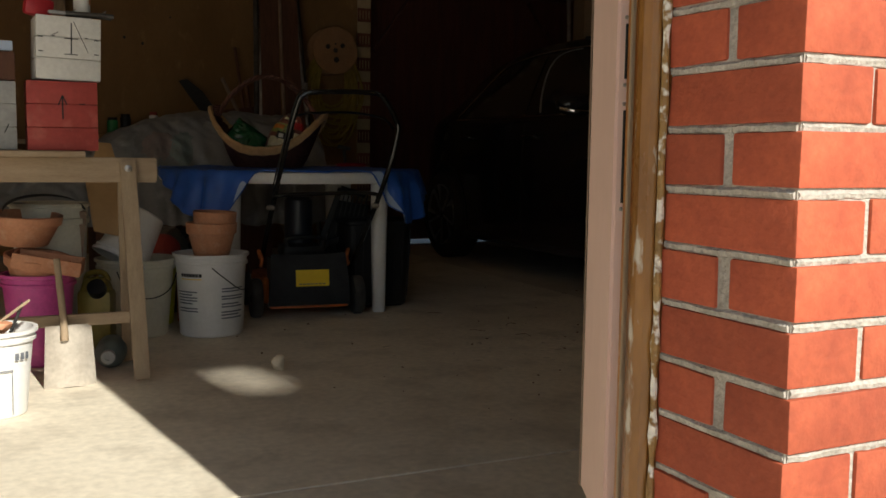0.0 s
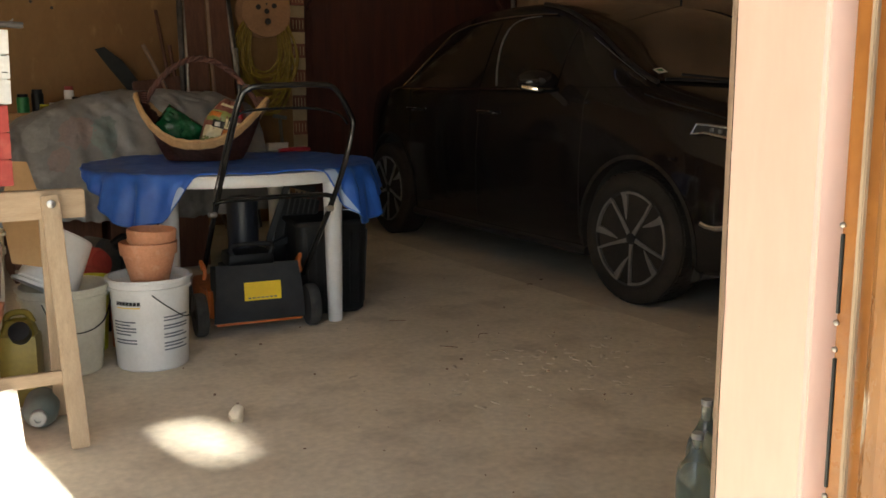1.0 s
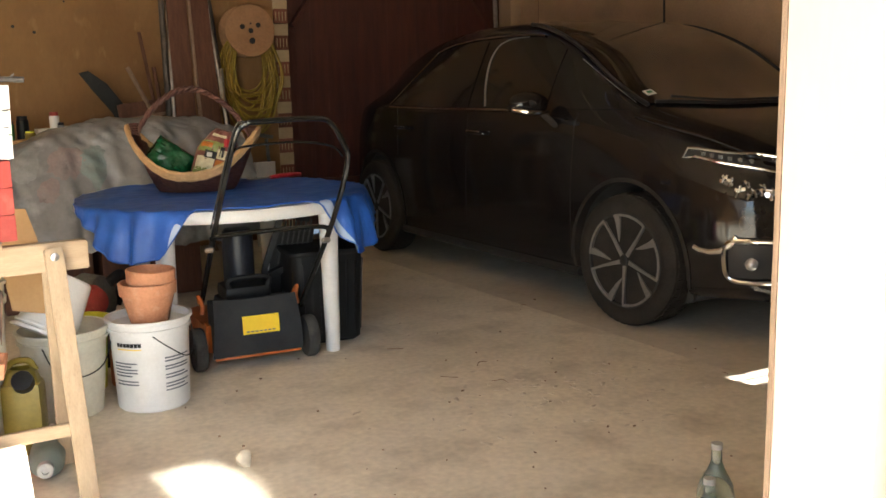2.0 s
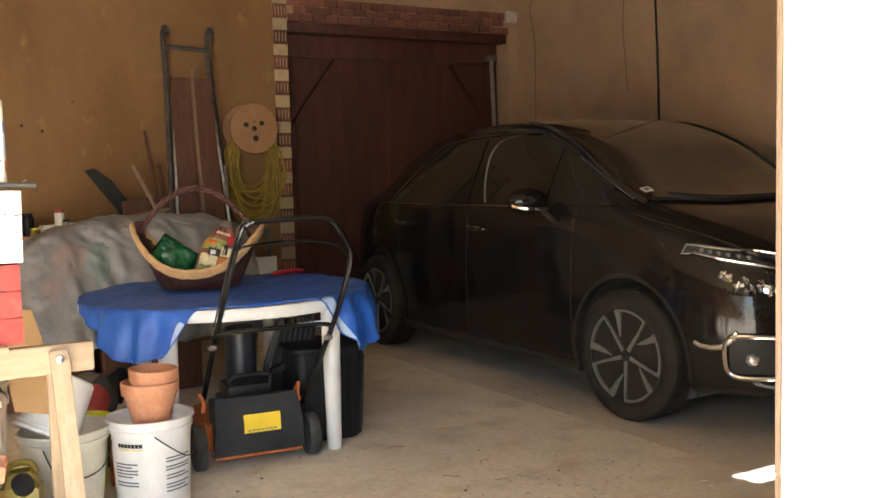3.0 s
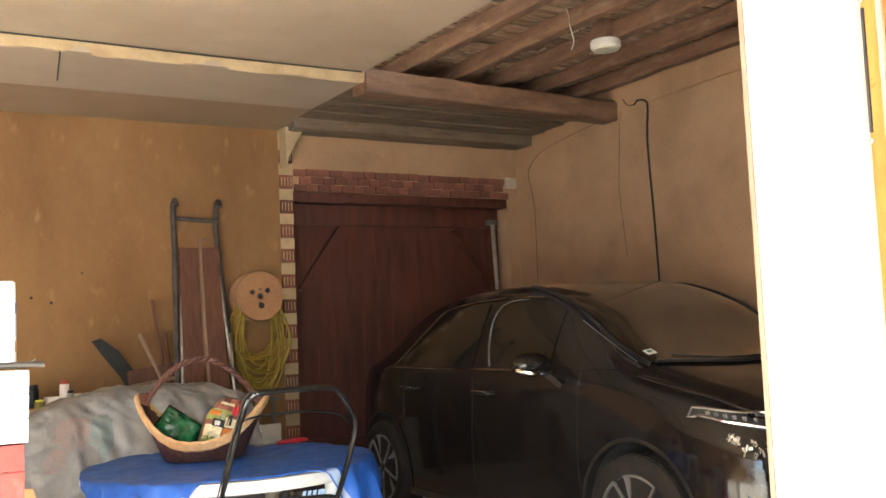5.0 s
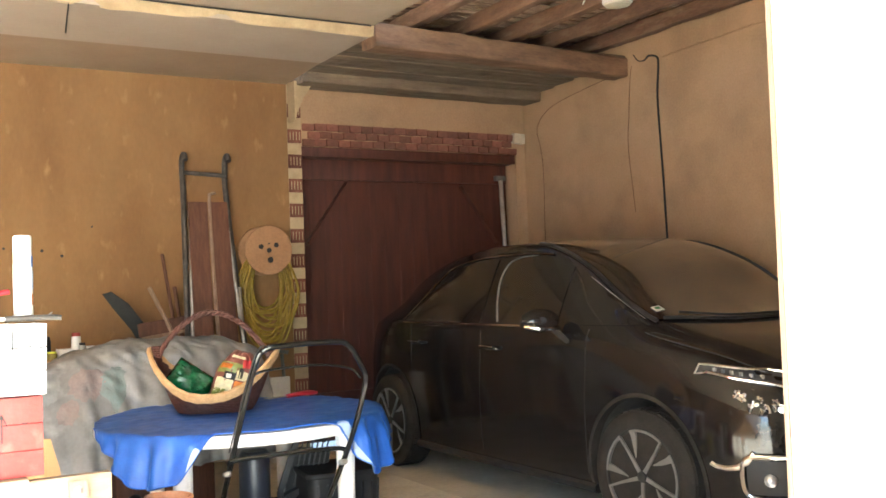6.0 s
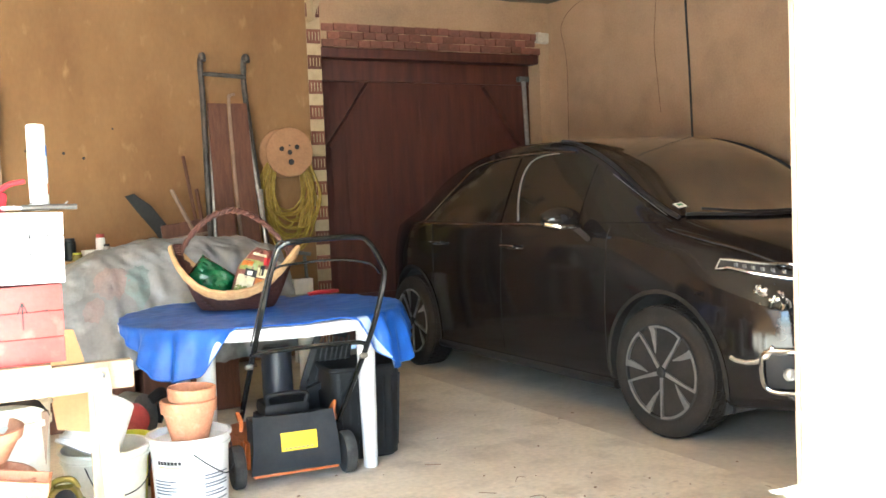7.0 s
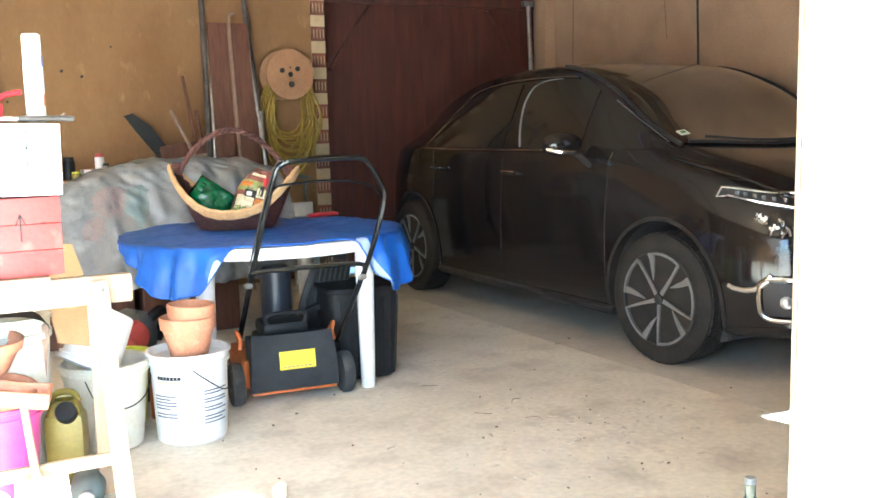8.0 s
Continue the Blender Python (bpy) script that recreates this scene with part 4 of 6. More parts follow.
for a0, a1, deep in ((-72, -60, 0.12), (-127.5, -122.5, 0.07)):
    bm = bmesh.new()
    fold_rows = []
    for j in range(9):
        row = []
        for i in range(15):
            a = a0 + (a1 - a0) * i / 14
            reach = 1 - deep * math.sin(math.pi * i / 14) * (1 - j / 8)
            q = cloth_point(a, reach)
            out = Vector((math.cos(radians(a)), math.sin(radians(a)), 0))
            row.append(q + out * 0.007)
        fold_rows.append(row)
    sheet(bm, fold_rows)
    part("turned_edge", bm, CLOTH_LINING, cloth, "pale lining showing at a turned-back edge", angle=80)
bm = bmesh.new()
tube(bm, [cloth_point(-180 + 1.5 * i, 1.0) for i in range(240)], 0.004, 6, closed=True)
part("hem", bm, CLOTH_BLUE, cloth)

# ---------------------------------------------------------------- wicker basket on the table
basket = thing("wicker_basket", "boat-shaped dark wicker basket with a thick pale willow rim", "basket", pose(0.825, 4.24, TH + 0.012, 0, 0, -26))
BR = (0.312, 0.235)


def basket_ring(k, a):
    """k from the foot (0) to the rim (1)."""
    w = 0.6 + 0.4 * k ** 0.8
    rise = (0.235 if math.cos(a) < 0 else 0.205) * abs(math.cos(a)) ** 2.4
    return Vector((BR[0] * w * math.cos(a), BR[1] * w * math.sin(a), k * (0.078 + rise)))


bm = bmesh.new()
n = 72
grid = []
for i in range(15):
    k = i / 14
    grid.append([basket_ring(k, 2 * math.pi * j / n) * 1.0 + Vector((0.006 * (1 if (i + j) % 2 else -1) * math.cos(2 * math.pi * j / n), 0.006 * (1 if (i + j) % 2 else -1) * math.sin(2 * math.pi * j / n), 0)) for j in range(n + 1)])
sheet(bm, grid)
bm.faces.new([bm.verts.new(basket_ring(0, 2 * math.pi * j / n) + Vector((0, 0, 0.002))) for j in range(n)])
part("bowl", bm, WICKER_DARK, basket, "dark woven bowl", angle=80)
bm = bmesh.new()
for s in range(3):
    tube(bm, [basket_ring(1, 2 * math.pi * j / 192) + Vector(((0.014 + 0.004 * s) * math.cos(2 * math.pi * j / 192), (0.014 + 0.004 * s) * math.sin(2 * math.pi * j / 192), 0.0016 * math.sin(30 * 2 * math.pi * j / 192 + s * 2.1) + 0.013 * s)) for j in range(192)], 0.0125, 8, closed=True)
part("rim", bm, WICKER_PALE, basket, "thick plaited pale willow rim")
bm = bmesh.new()
for s in range(2):
    tube(bm, [Vector((-0.285 + 0.57 * k / 40, 0.008 * math.sin(k * 1.4 + s * math.pi), 0.3 - 0.03 * k / 40 + 0.235 * math.sin(math.pi * k / 40) ** 0.75 + 0.008 * math.cos(k * 1.4 + s * math.pi))) for k in range(41)], 0.011, 8)
part("handle", bm, WICKER_DARK, basket, "hooped dark wicker handle")
for s in (-1, 1):
    bm = bmesh.new()
    for k in range(5):
        tube(bm, [Vector((s * 0.302 + 0.022 * math.cos(a), 0.022 * math.sin(a), 0.285 - 0.015 * s + 0.012 * k)) for a in np.linspace(0, 2 * math.pi, 12, endpoint=False)], 0.006, 6, closed=True)
    part("handle_binding", bm, WICKER_DARK, basket)


def crinkled_bag(bm, size, seed, m, gather=0.0):
    """A foil bag: a puffed cushion with creases."""
    g = []
    for side in (1, -1):
        g = []
        for i in range(17):
            row = []
            for j in range(17):
                u, v = -1 + i / 8, -1 + j / 8
                puff = (max(0, 1 - u ** 4) * max(0, 1 - v ** 4)) ** 0.6
                row.append(m @ Vector((u * size[0] * (1 - gather * max(0, v) ** 1.4), side * size[1] * puff * (1 + 0.25 * noise.noise((u * 2.3, v * 2.3, seed))) + 0.013 * noise.noise((u * 5, v * 5, seed + 3)), v * size[2])))
            g.append(row)
        sheet(bm, g)


bm = bmesh.new()
crinkled_bag(bm, (0.115, 0.05, 0.085), 1, pose(0.72, 4.33, TH + 0.17, -25, 35, -25))
solid("seed_bag", bm, GREEN_FOIL, "shiny crumpled green foil bag lying in the basket", "bag")
bag = thing("compost_bag", "glossy multicoloured printed bag standing in the basket", "bag", pose(0.94, 4.22, TH + 0.185, -20, 16, -25) @ Matrix.Diagonal((1.15, 1.15, 1.1, 1)))
bm = bmesh.new()
crinkled_bag(bm, (0.1, 0.05, 0.13), 7, Matrix(), 0.6)
part("pouch", bm, FOIL_PRINT[3], bag)
PANELS = ((FOIL_PRINT[1], -0.09, 0.02, -0.005, 0.05), (FOIL_PRINT[2], -0.085, -0.005, -0.11, -0.03), (FOIL_PRINT[1], -0.09, -0.03, -0.115, -0.085), (FOIL_PRINT[0], 0.0, 0.09, -0.11, -0.035), (FOIL_PRINT[0], -0.085, -0.03, 0.015, 0.04), (FOIL_PRINT[2], 0.0, 0.085, -0.03, 0.015),
          (BLACK_INK, -0.055, 0.0, -0.035, 0.0), (BOX_WHITE, -0.045, -0.02, -0.03, -0.01), (BLACK_INK, 0.01, 0.03, -0.02, 0.03), (RED_PLASTIC, 0.02, 0.08, 0.035, 0.075), (FOIL_PRINT[2], -0.06, 0.03, 0.075, 0.09), (BOX_WHITE, 0.04, 0.075, -0.09, -0.07))
for k, (mt, x0, x1, z0, z1) in enumerate(PANELS):
    bm = bmesh.new()
    g = []
    for i in range(9):
        row = []
        for j in range(9):
            u, v = (x0 + (x1 - x0) * i / 8) / 0.1, (z0 + (z1 - z0) * j / 8) / 0.13
            puff = (max(0, 1 - u ** 4) * max(0, 1 - v ** 4)) ** 0.6
            row.append((u * 0.1 * (1 - 0.6 * max(0, v) ** 1.4), -0.05 * puff * (1 + 0.25 * noise.noise((u * 2.3, v * 2.3, 7))) + 0.013 * noise.noise((u * 5, v * 5, 10)) - 0.002 - 0.0006 * k, v * 0.13))
        g.append(row)
    sheet(bm, g)
    part("printed_panel", bm, mt, bag)

pliers = thing("garden_shears", "red-handled garden shears lying on the blue cloth", "shears", pose(1.33, 4.5, TH + 0.02, 0, 0, 12))
for s in (-1, 1):
    bm = bmesh.new()
    tube(bm, smooth_line([(0, 0, 0), (0.08, s * 0.02, 0.004), (0.16, s * 0.022, 0.004), (0.2, s * 0.012, 0.002)], 5), 0.011, 8)
    part("handle", bm, RED_PLASTIC, pliers)
    bm = bmesh.new()
    beam(bm, (0, 0, 0), (-0.14, s * 0.02, 0.0), 0.022, 0.006, 0.002)
    part("blade", bm, STEEL, pliers)

# ---------------------------------------------------------------- lawn mower
mower = thing("lawn_mower", "orange and black push lawn mower with a black grass bag", "lawn mower", pose(0.83, 3.62, 0, 0, 0, -6))
bm = bmesh.new()
slab(bm, [(x, y + 0.1) for x, y in rounded(0.225, 0.24, 0.09)], 0.06, 0.19, 0.02)
part("deck", bm, ORANGE, mower, "orange enamelled steel deck")
for s in (-1, 1):
    bm = bmesh.new()
    box(bm, (s * 0.216, -0.13, 0.15), (0.012, 0.05, 0.12), (14, 0, 0), 0.005)
    part("side_plate", bm, ORANGE, mower)
    for yy, r in ((-0.17, 0.1), (0.25, 0.09)):
        w = new("wheel")
        w.parent = mower
        w.matrix_basis = pose(s * 0.262, yy, r, 0, 90, 0)
        bm = bmesh.new()
        lathe(bm, [(r * 0.62, -0.024), (r * 0.93, -0.026), (r, -0.016), (r, 0.016), (r * 0.93, 0.026), (r * 0.62, 0.024)], 32)
        part("tyre", bm, RUBBER_GREY, w, "dusty dark grey tyre")
        bm = bmesh.new()
        lathe(bm, [(0.0, s * 0.02), (0.02, s * 0.028), (r * 0.5, s * 0.018), (r * 0.64, s * 0.024), (r * 0.64, -s * 0.01)], 24)
        part("rim", bm, BLACK_PLASTIC, w)
bm = bmesh.new()
g = []
for i in range(21):
    u = -1 + i / 10
    row = []
    for j in range(13):
        v = j / 12
        row.append((u * (0.19 + 0.022 * (1 - v)), -0.175 - 0.075 * math.sin(math.pi * (0.15 + 0.6 * (1 - v))) + 0.006 * noise.noise((u * 3, v * 3, 0)), 0.06 + 0.26 * v + 0.008 * u * u * v))
    g.append(row)
sheet(bm, g)
span(bm, (-0.19, -0.2, 0.065), (0.19, -0.06, 0.3))
flap = part("grass_bag", bm, BLACK_FABRIC, mower, "black woven grass bag panel")
bm = bmesh.new()
sheet(bm, [[(-0.085 + 0.17 * i / 8 + 0.012, -0.174 - 0.075 * math.sin(math.pi * (0.15 + 0.6 * (1 - v))) - 0.004, 0.075 + 0.245 * v) for i in range(9)] for v in np.linspace(0.36, 0.7, 7)])
label_plate = part("label", bm, YELLOW_LABEL, flap, "yellow warning label")
bm = bmesh.new()
for k in range(7):
    box(bm, (-0.05 + 0.02 * k, -0.254, 0.175), (0.013, 0.002, 0.006))
part("print_bar", bm, GREY_INK, flap)
bm = bmesh.new()
box(bm, (0, -0.228, 0.056), (0.4, 0.014, 0.011), bevel=0.003)
part("deck_lip", bm, ORANGE, mower)
bm = bmesh.new()
box(bm, (0, 0.0, 0.24), (0.25, 0.24, 0.1), bevel=0.02)
box(bm, (0, 0.0, 0.32), (0.22, 0.2, 0.07), bevel=0.025)
engine = part("engine", bm, BLACK_PLASTIC, mower, "black plastic engine cowl")
bm = bmesh.new()
tube(bm, smooth_line([(-0.09, -0.1, 0.35), (-0.085, -0.1, 0.395), (0.085, -0.1, 0.395), (0.09, -0.1, 0.35)], 6), 0.012, 8)
part("carry_handle", bm, BLACK_PLASTIC, engine)
bm = bmesh.new()
lathe(bm, [(0.075, 0.34), (0.075, 0.58), (0.06, 0.6), (0.0, 0.605)], 28, Matrix.Translation((0.01, 0.12, 0)))
part("canister", bm, NAVY, mower, "dark blue-black cylindrical canister")
bar = smooth_line([(-0.215, -0.05, 0.28), (-0.165, -0.23, 0.66), (-0.095, -0.37, 1.04), (-0.055, -0.39, 1.115), (0.02, -0.4, 1.13), (0.25, -0.4, 1.135), (0.335, -0.39, 1.115), (0.405, -0.37, 1.01), (0.42, -0.36, 0.93), (0.36, -0.3, 0.66), (0.24, -0.12, 0.24)], 6)
bm = bmesh.new()
tube(bm, bar, 0.0125, 10)
handle = part("handlebar", bm, BLACK_GLOSS, mower, "black gloss tubular handlebar")
bm = bmesh.new()
tube(bm, smooth_line([(-0.178, -0.2, 0.6), (-0.13, -0.23, 0.625), (0.29, -0.27, 0.635), (0.345, -0.28, 0.61)], 6), 0.011, 8)
part("cross_bar", bm, BLACK_GLOSS, handle)
bm = bmesh.new()
tube(bm, smooth_line([(-0.1, -0.355, 1.0), (-0.05, -0.38, 1.025), (0.18, -0.38, 1.035), (0.34, -0.38, 1.01), (0.4, -0.36, 0.96)], 6), 0.0055, 8)
part("control_bail", bm, BLACK_GLOSS, handle, "thin black control bail")
for p in ((-0.185, -0.2, 0.56), (0.335, -0.28, 0.57)):
    bm = bmesh.new()
    lathe(bm, [(0.008, -0.026), (0.014, -0.018), (0.014, 0.008), (0.007, 0.015)], 16, Matrix.Translation(p) @ pose(0, 0, 0, 0, 90, 0))
    part("wing_nut", bm, STEEL, handle)
for s in (-1, 1):
    bm = bmesh.new()
    tube(bm, smooth_line([(s * 0.222, -0.06, 0.29), (s * 0.235, -0.09, 0.33), (s * 0.222, -0.11, 0.29), (s * 0.23, -0.12, 0.25)], 6), 0.01, 8)
    part("spring_clip", bm, ORANGE, mower)
bm = bmesh.new()
tube(bm, smooth_line([bar[6] + Vector((-0.02, 0, 0)), bar[14] + Vector((-0.016, -0.005, 0)), bar[22] + Vector((-0.02, -0.008, 0))], 6), 0.004, 6)
part("control_cable", bm, CABLE, mower)

catcher = thing("grass_catcher", "black ribbed plastic grass catcher standing behind the table leg", "grass catcher", pose(1.27, 3.72, 0, 0, 0, -8))
bm = bmesh.new()
g = []
for k, (hx, hy, z) in enumerate(((0.15, 0.15, 0.004), (0.165, 0.165, 0.02), (0.18, 0.18, 0.42), (0.18, 0.18, 0.45))):
    g.append([(x, y, z) for x, y in rounded(hx, hy, 0.05)] + [(*rounded(hx, hy, 0.05)[0], z)])
sheet(bm, g)
part("bin", bm, BLACK_PLASTIC, catcher)
bm = bmesh.new()
slab(bm, rounded(0.19, 0.19, 0.05), 0.45, 0.475, 0.02)
part("lid", bm, BLACK_PLASTIC, catcher)
for k in range(7):
    bm = bmesh.new()
    xx = -0.13 + 0.043 * k
    beam(bm, (xx, -0.163, 0.05), (xx * 1.06, -0.182, 0.42), 0.012, 0.012, 0.003)
    part("rib", bm, BLACK_PLASTIC, catcher)
for k in range(7):
    bm = bmesh.new()
    yy = -0.13 + 0.043 * k
    beam(bm, (0.163, yy, 0.05), (0.182, yy * 1.06, 0.42), 0.012, 0.012, 0.003)
    part("rib", bm, BLACK_PLASTIC, catcher)

chute = thing("catcher_frame", "black slotted plastic catcher frame leaning on the mower", "catcher frame", pose(1.12, 3.83, 0, 0, 0, -8))
bm = bmesh.new()
beam(bm, (-0.1, 0.0, 0.0), (-0.1, 0.0, 0.36), 0.03, 0.03)
beam(bm, (-0.1, 0.0, 0.36), (0.0, -0.02, 0.64), 0.05, 0.03)
beam(bm, (0.0, -0.02, 0.64), (0.14, -0.02, 0.6), 0.03, 0.03)
beam(bm, (-0.08, -0.01, 0.33), (0.1, -0.02, 0.4), 0.06, 0.03)
beam(bm, (0.0, 0.03, 0.12), (0.07, 0.02, 0.56), 0.21, 0.012, 0.003, up=(0, 1, 0))
part("surround", bm, BLACK_PLASTIC, chute)
for k in range(6):
    bm = bmesh.new()
    x0 = -0.03 + 0.027 * k
    beam(bm, (x0, -0.01, 0.38), (x0 + 0.05, -0.02, 0.6), 0.01, 0.008, 0.002)
    part("slat", bm, RUBBER_GREY, chute)

# ---------------------------------------------------------------- buckets and pots
def bucket(name, label, m, r0, r1, h, mat, wire=None, lid=False):
    ob = thing(name, label, "bucket", m)
    bm = bmesh.new()
    prof = [(0.0, 0.0), (r0 - 0.008, 0.0), (r0, 0.008), (r1 - 0.004, h * 0.86), (r1 + 0.005, h * 0.865), (r1 + 0.006, h * 0.9), (r1, h * 0.905), (r1 + 0.002, h - 0.016), (r1 + 0.012, h - 0.012), (r1 + 0.012, h), (r1 - 0.002, h)]
    prof += [(r1 - 0.006, h - 0.03), (0.0, h - 0.032)] if lid else [(r1 - 0.006, h - 0.02), (r0 - 0.006, 0.012), (0.0, 0.012)]
    lathe(bm, prof, 56)
    part("pail", bm, mat, ob)
    if wire:
        bm = bmesh.new()
        tube(bm, smooth_line(wire, 8), 0.0028, 6)
        part("wire_handle", bm, CABLE, ob, "thin black wire handle")
    return ob


def wrap_bar(bm, r, a0, a1, z0, z1):
    sheet(bm, [[(r * math.cos(a), r * math.sin(a), z) for a in np.linspace(radians(a0), radians(a1), 10)] for z in (z0, z1)])


def on_pail(r0, r1, h, z):
    return r0 + (r1 - r0) * z / (h * 0.86) + 0.0025


kb = bucket("white_bucket", "large white lidded plastic bucket with printed panels, holding clay pots", pose(0.262, 3.16, 0), 0.143, 0.161, 0.376, WHITE_PLASTIC,
            [(0.168 * math.cos(radians(-100)), 0.168 * math.sin(radians(-100)), 0.32), (0.17 * math.cos(radians(-80)), 0.17 * math.sin(radians(-80)), 0.27), (0.17 * math.cos(radians(-50)), 0.17 * math.sin(radians(-50)), 0.215), (0.172 * math.cos(radians(-20)), 0.172 * math.sin(radians(-20)), 0.235), (0.17, 0.0, 0.32)], True)
bm = bmesh.new()
for k in range(7):
    wrap_bar(bm, on_pail(0.143, 0.161, 0.376, 0.285), -155 + k * 5.6, -150.2 + k * 5.6, 0.278, 0.293)
part("logo_bar", bm, BLACK_INK, kb, "plain black logo blocks")
bm = bmesh.new()
wrap_bar(bm, on_pail(0.143, 0.161, 0.376, 0.265), -155, -117, 0.266, 0.27)
part("logo_rule", bm, YELLOW_LABEL, kb)
for rows_, a0, a1 in (((0.21, 0.197, 0.184, 0.171, 0.158, 0.135, 0.122), -165, -122), ((0.225, 0.212, 0.19, 0.178, 0.155, 0.142, 0.118, 0.105, 0.09), -85, -38)):
    for i, z in enumerate(rows_):
        bm = bmesh.new()
        wrap_bar(bm, on_pail(0.143, 0.161, 0.376, z), a0, a1 - (12 if i % 3 == 1 else 3), z - 0.003, z + 0.003)
        part("print_bar", bm, GREY_INK, kb)
wb = bucket("grey_bucket", "stained grey-white plastic bucket behind the clay pots", pose(-0.43, 3.02, 0), 0.12, 0.15, 0.62, CREAM_PLASTIC)
cb = bucket("cream_bucket", "large cream plastic bucket standing under the trestle", pose(-0.06, 3.24, 0), 0.135, 0.168, 0.355, CREAM_PLASTIC,
            [(-0.1, -0.14, 0.31), (-0.06, -0.175, 0.22), (0.03, -0.185, 0.19), (0.12, -0.15, 0.22), (0.175, -0.05, 0.3), (0.18, 0.0, 0.33)])
TIPPED = Matrix.Translation((-0.02, 3.2, 0.555)) @ Vector((-0.5, -0.17, -0.85)).to_track_quat("Z", "Y").to_matrix().to_4x4()
sb = bucket("small_bucket", "small white plastic pail tipped inside the cream bucket", TIPPED, 0.09, 0.12, 0.24, WHITE_PLASTIC)
bm = bmesh.new()
tube(bm, smooth_line([(-0.112, -0.02, 0.2), (-0.15, -0.025, 0.19), (-0.155, -0.02, 0.15), (-0.105, -0.015, 0.14)], 6), 0.007, 8)
part("ear", bm, WHITE_PLASTIC, sb)
pb = bucket("pink_bucket", "pink plastic bucket filled with clay pots, under the trestle", pose(-0.49, 2.78, 0), 0.105, 0.135, 0.36, PINK_PLASTIC)
tb = bucket("builder_bucket", "white builder's bucket of broken clay, standing in the sun", pose(-0.66, 2.03, -0.0), 0.095, 0.122, 0.28, WHITE_PLASTIC)
bm = bmesh.new()
for k in range(3):
    wrap_bar(bm, 0.1235, -60 + k * 9, -54 + k * 9, 0.19, 0.212)
part("print_bar", bm, GREY_INK, tb)
bm = bmesh.new()
wrap_bar(bm, 0.117, -64, -63, 0.02, 0.16)
wrap_bar(bm, 0.1195, -140, -63, 0.158, 0.162)
part("print_rule", bm, GREY_INK, tb)
lb = bucket("lime_pot", "small lime-yellow plastic pot behind the buckets", pose(0.07, 3.5, 0), 0.075, 0.1, 0.32, LIME_PLASTIC)


def clay_pot(m, r, h, label):
    bm = bmesh.new()
    lathe(bm, [(0.0, 0.0), (r * 0.62, 0.0), (r * 0.66, 0.004), (r * 0.92, h * 0.7), (r * 0.99, h * 0.71), (r * 1.02, h * 0.98), (r * 0.99, h), (r * 0.92, h), (r * 0.88, h * 0.75), (r * 0.6, 0.015), (0.0, 0.015)], 44, Matrix())
    return solid("clay_pot", bm, TERRACOTTA, label, "plant pot", m, "stacked clay pots")


clay_pot(pose(0.262, 3.14, 0.346), 0.113, 0.17, "weathered terracotta pot standing on the bucket's lid")
clay_pot(pose(0.272, 3.14, 0.386, 1, 2, 0), 0.096, 0.18, "smaller terracotta pot nested in the one below")
clay_pot(pose(-0.5, 2.77, 0.3, 8, 6, 0), 0.125, 0.13, "wide terracotta pot lying in the pink bucket")
clay_pot(pose(-0.54, 2.8, 0.47, 4, 3, 0), 0.14, 0.12, "wide pale terracotta bowl on the stack")
trough = thing("clay_trough", "orange terracotta trough lying across the pink bucket", "trough", pose(-0.46, 2.68, 0.385, 6, 10, -12))
bm = bmesh.new()
box(bm, (0, 0, 0.0), (0.24, 0.1, 0.012), bevel=0.003)
for yy in (-0.05, 0.05):
    box(bm, (0, yy, 0.025), (0.25, 0.01, 0.055), bevel=0.003)
for xx in (-0.12, 0.12):
    box(bm, (xx, 0, 0.025), (0.01, 0.1, 0.055), bevel=0.003)
part("tray", bm, TERRACOTTA, trough)
rng = random.Random(11)
for k in range(5):
    bm = bmesh.new()
    bmesh.ops.create_icosphere(bm, subdivisions=2, radius=0.045, matrix=Matrix.Diagonal((1.3, 0.8, 0.5, 1)))
    for v in bm.verts:
        v.co += 0.016 * noise.noise_vector(v.co * 22 + Vector((k * 5, 0, 0)))
    solid("clay_shard", bm, TERRACOTTA, "broken piece of terracotta in the builder's bucket", "shard", pose(-0.66 + rng.uniform(-0.05, 0.05), 2.03 + rng.uniform(-0.05, 0.05), 0.27 + 0.018 * k, rng.uniform(-40, 40), rng.uniform(-30, 30), rng.uniform(0, 180)), "clay shards")
for k, (a, b) in enumerate((((-0.71, 2.0, 0.25), (-0.55, 1.98, 0.37)), ((-0.62, 1.99, 0.24), (-0.57, 2.0, 0.36)))):
    bm = bmesh.new()
    tube(bm, [a, b], 0.005, 8)
    solid("stick", bm, PINE_Z if k == 0 else CABLE, "thin stick poking out of the builder's bucket", "stick")

jerry = thing("jerry_can", "cloudy yellow plastic jerry can with a black screw cap", "jerry can", pose(-0.268, 2.86, 0, 0, 0, -20))
bm = bmesh.new()
box(bm, (0, 0, 0.135), (0.138, 0.105, 0.27), bevel=0.022)
g = [[(x, y, z) for x, y in rounded(hx, hy, 0.02)] + [(*rounded(hx, hy, 0.02)[0], z)] for hx, hy, z in ((0.062, 0.046, 0.26), (0.05, 0.034, 0.305), (0.033, 0.028, 0.318))]
sheet(bm, g)
part("can", bm, YELLOW_CAN, jerry)
bm = bmesh.new()
lathe(bm, [(0.036, 0.0), (0.038, 0.01), (0.036, 0.04), (0.0, 0.042)], 24, pose(0.015, -0.035, 0.268, 55, 0, 0))
part("cap", bm, BLACK_PLASTIC, jerry, "black screw cap")
bm = bmesh.new()
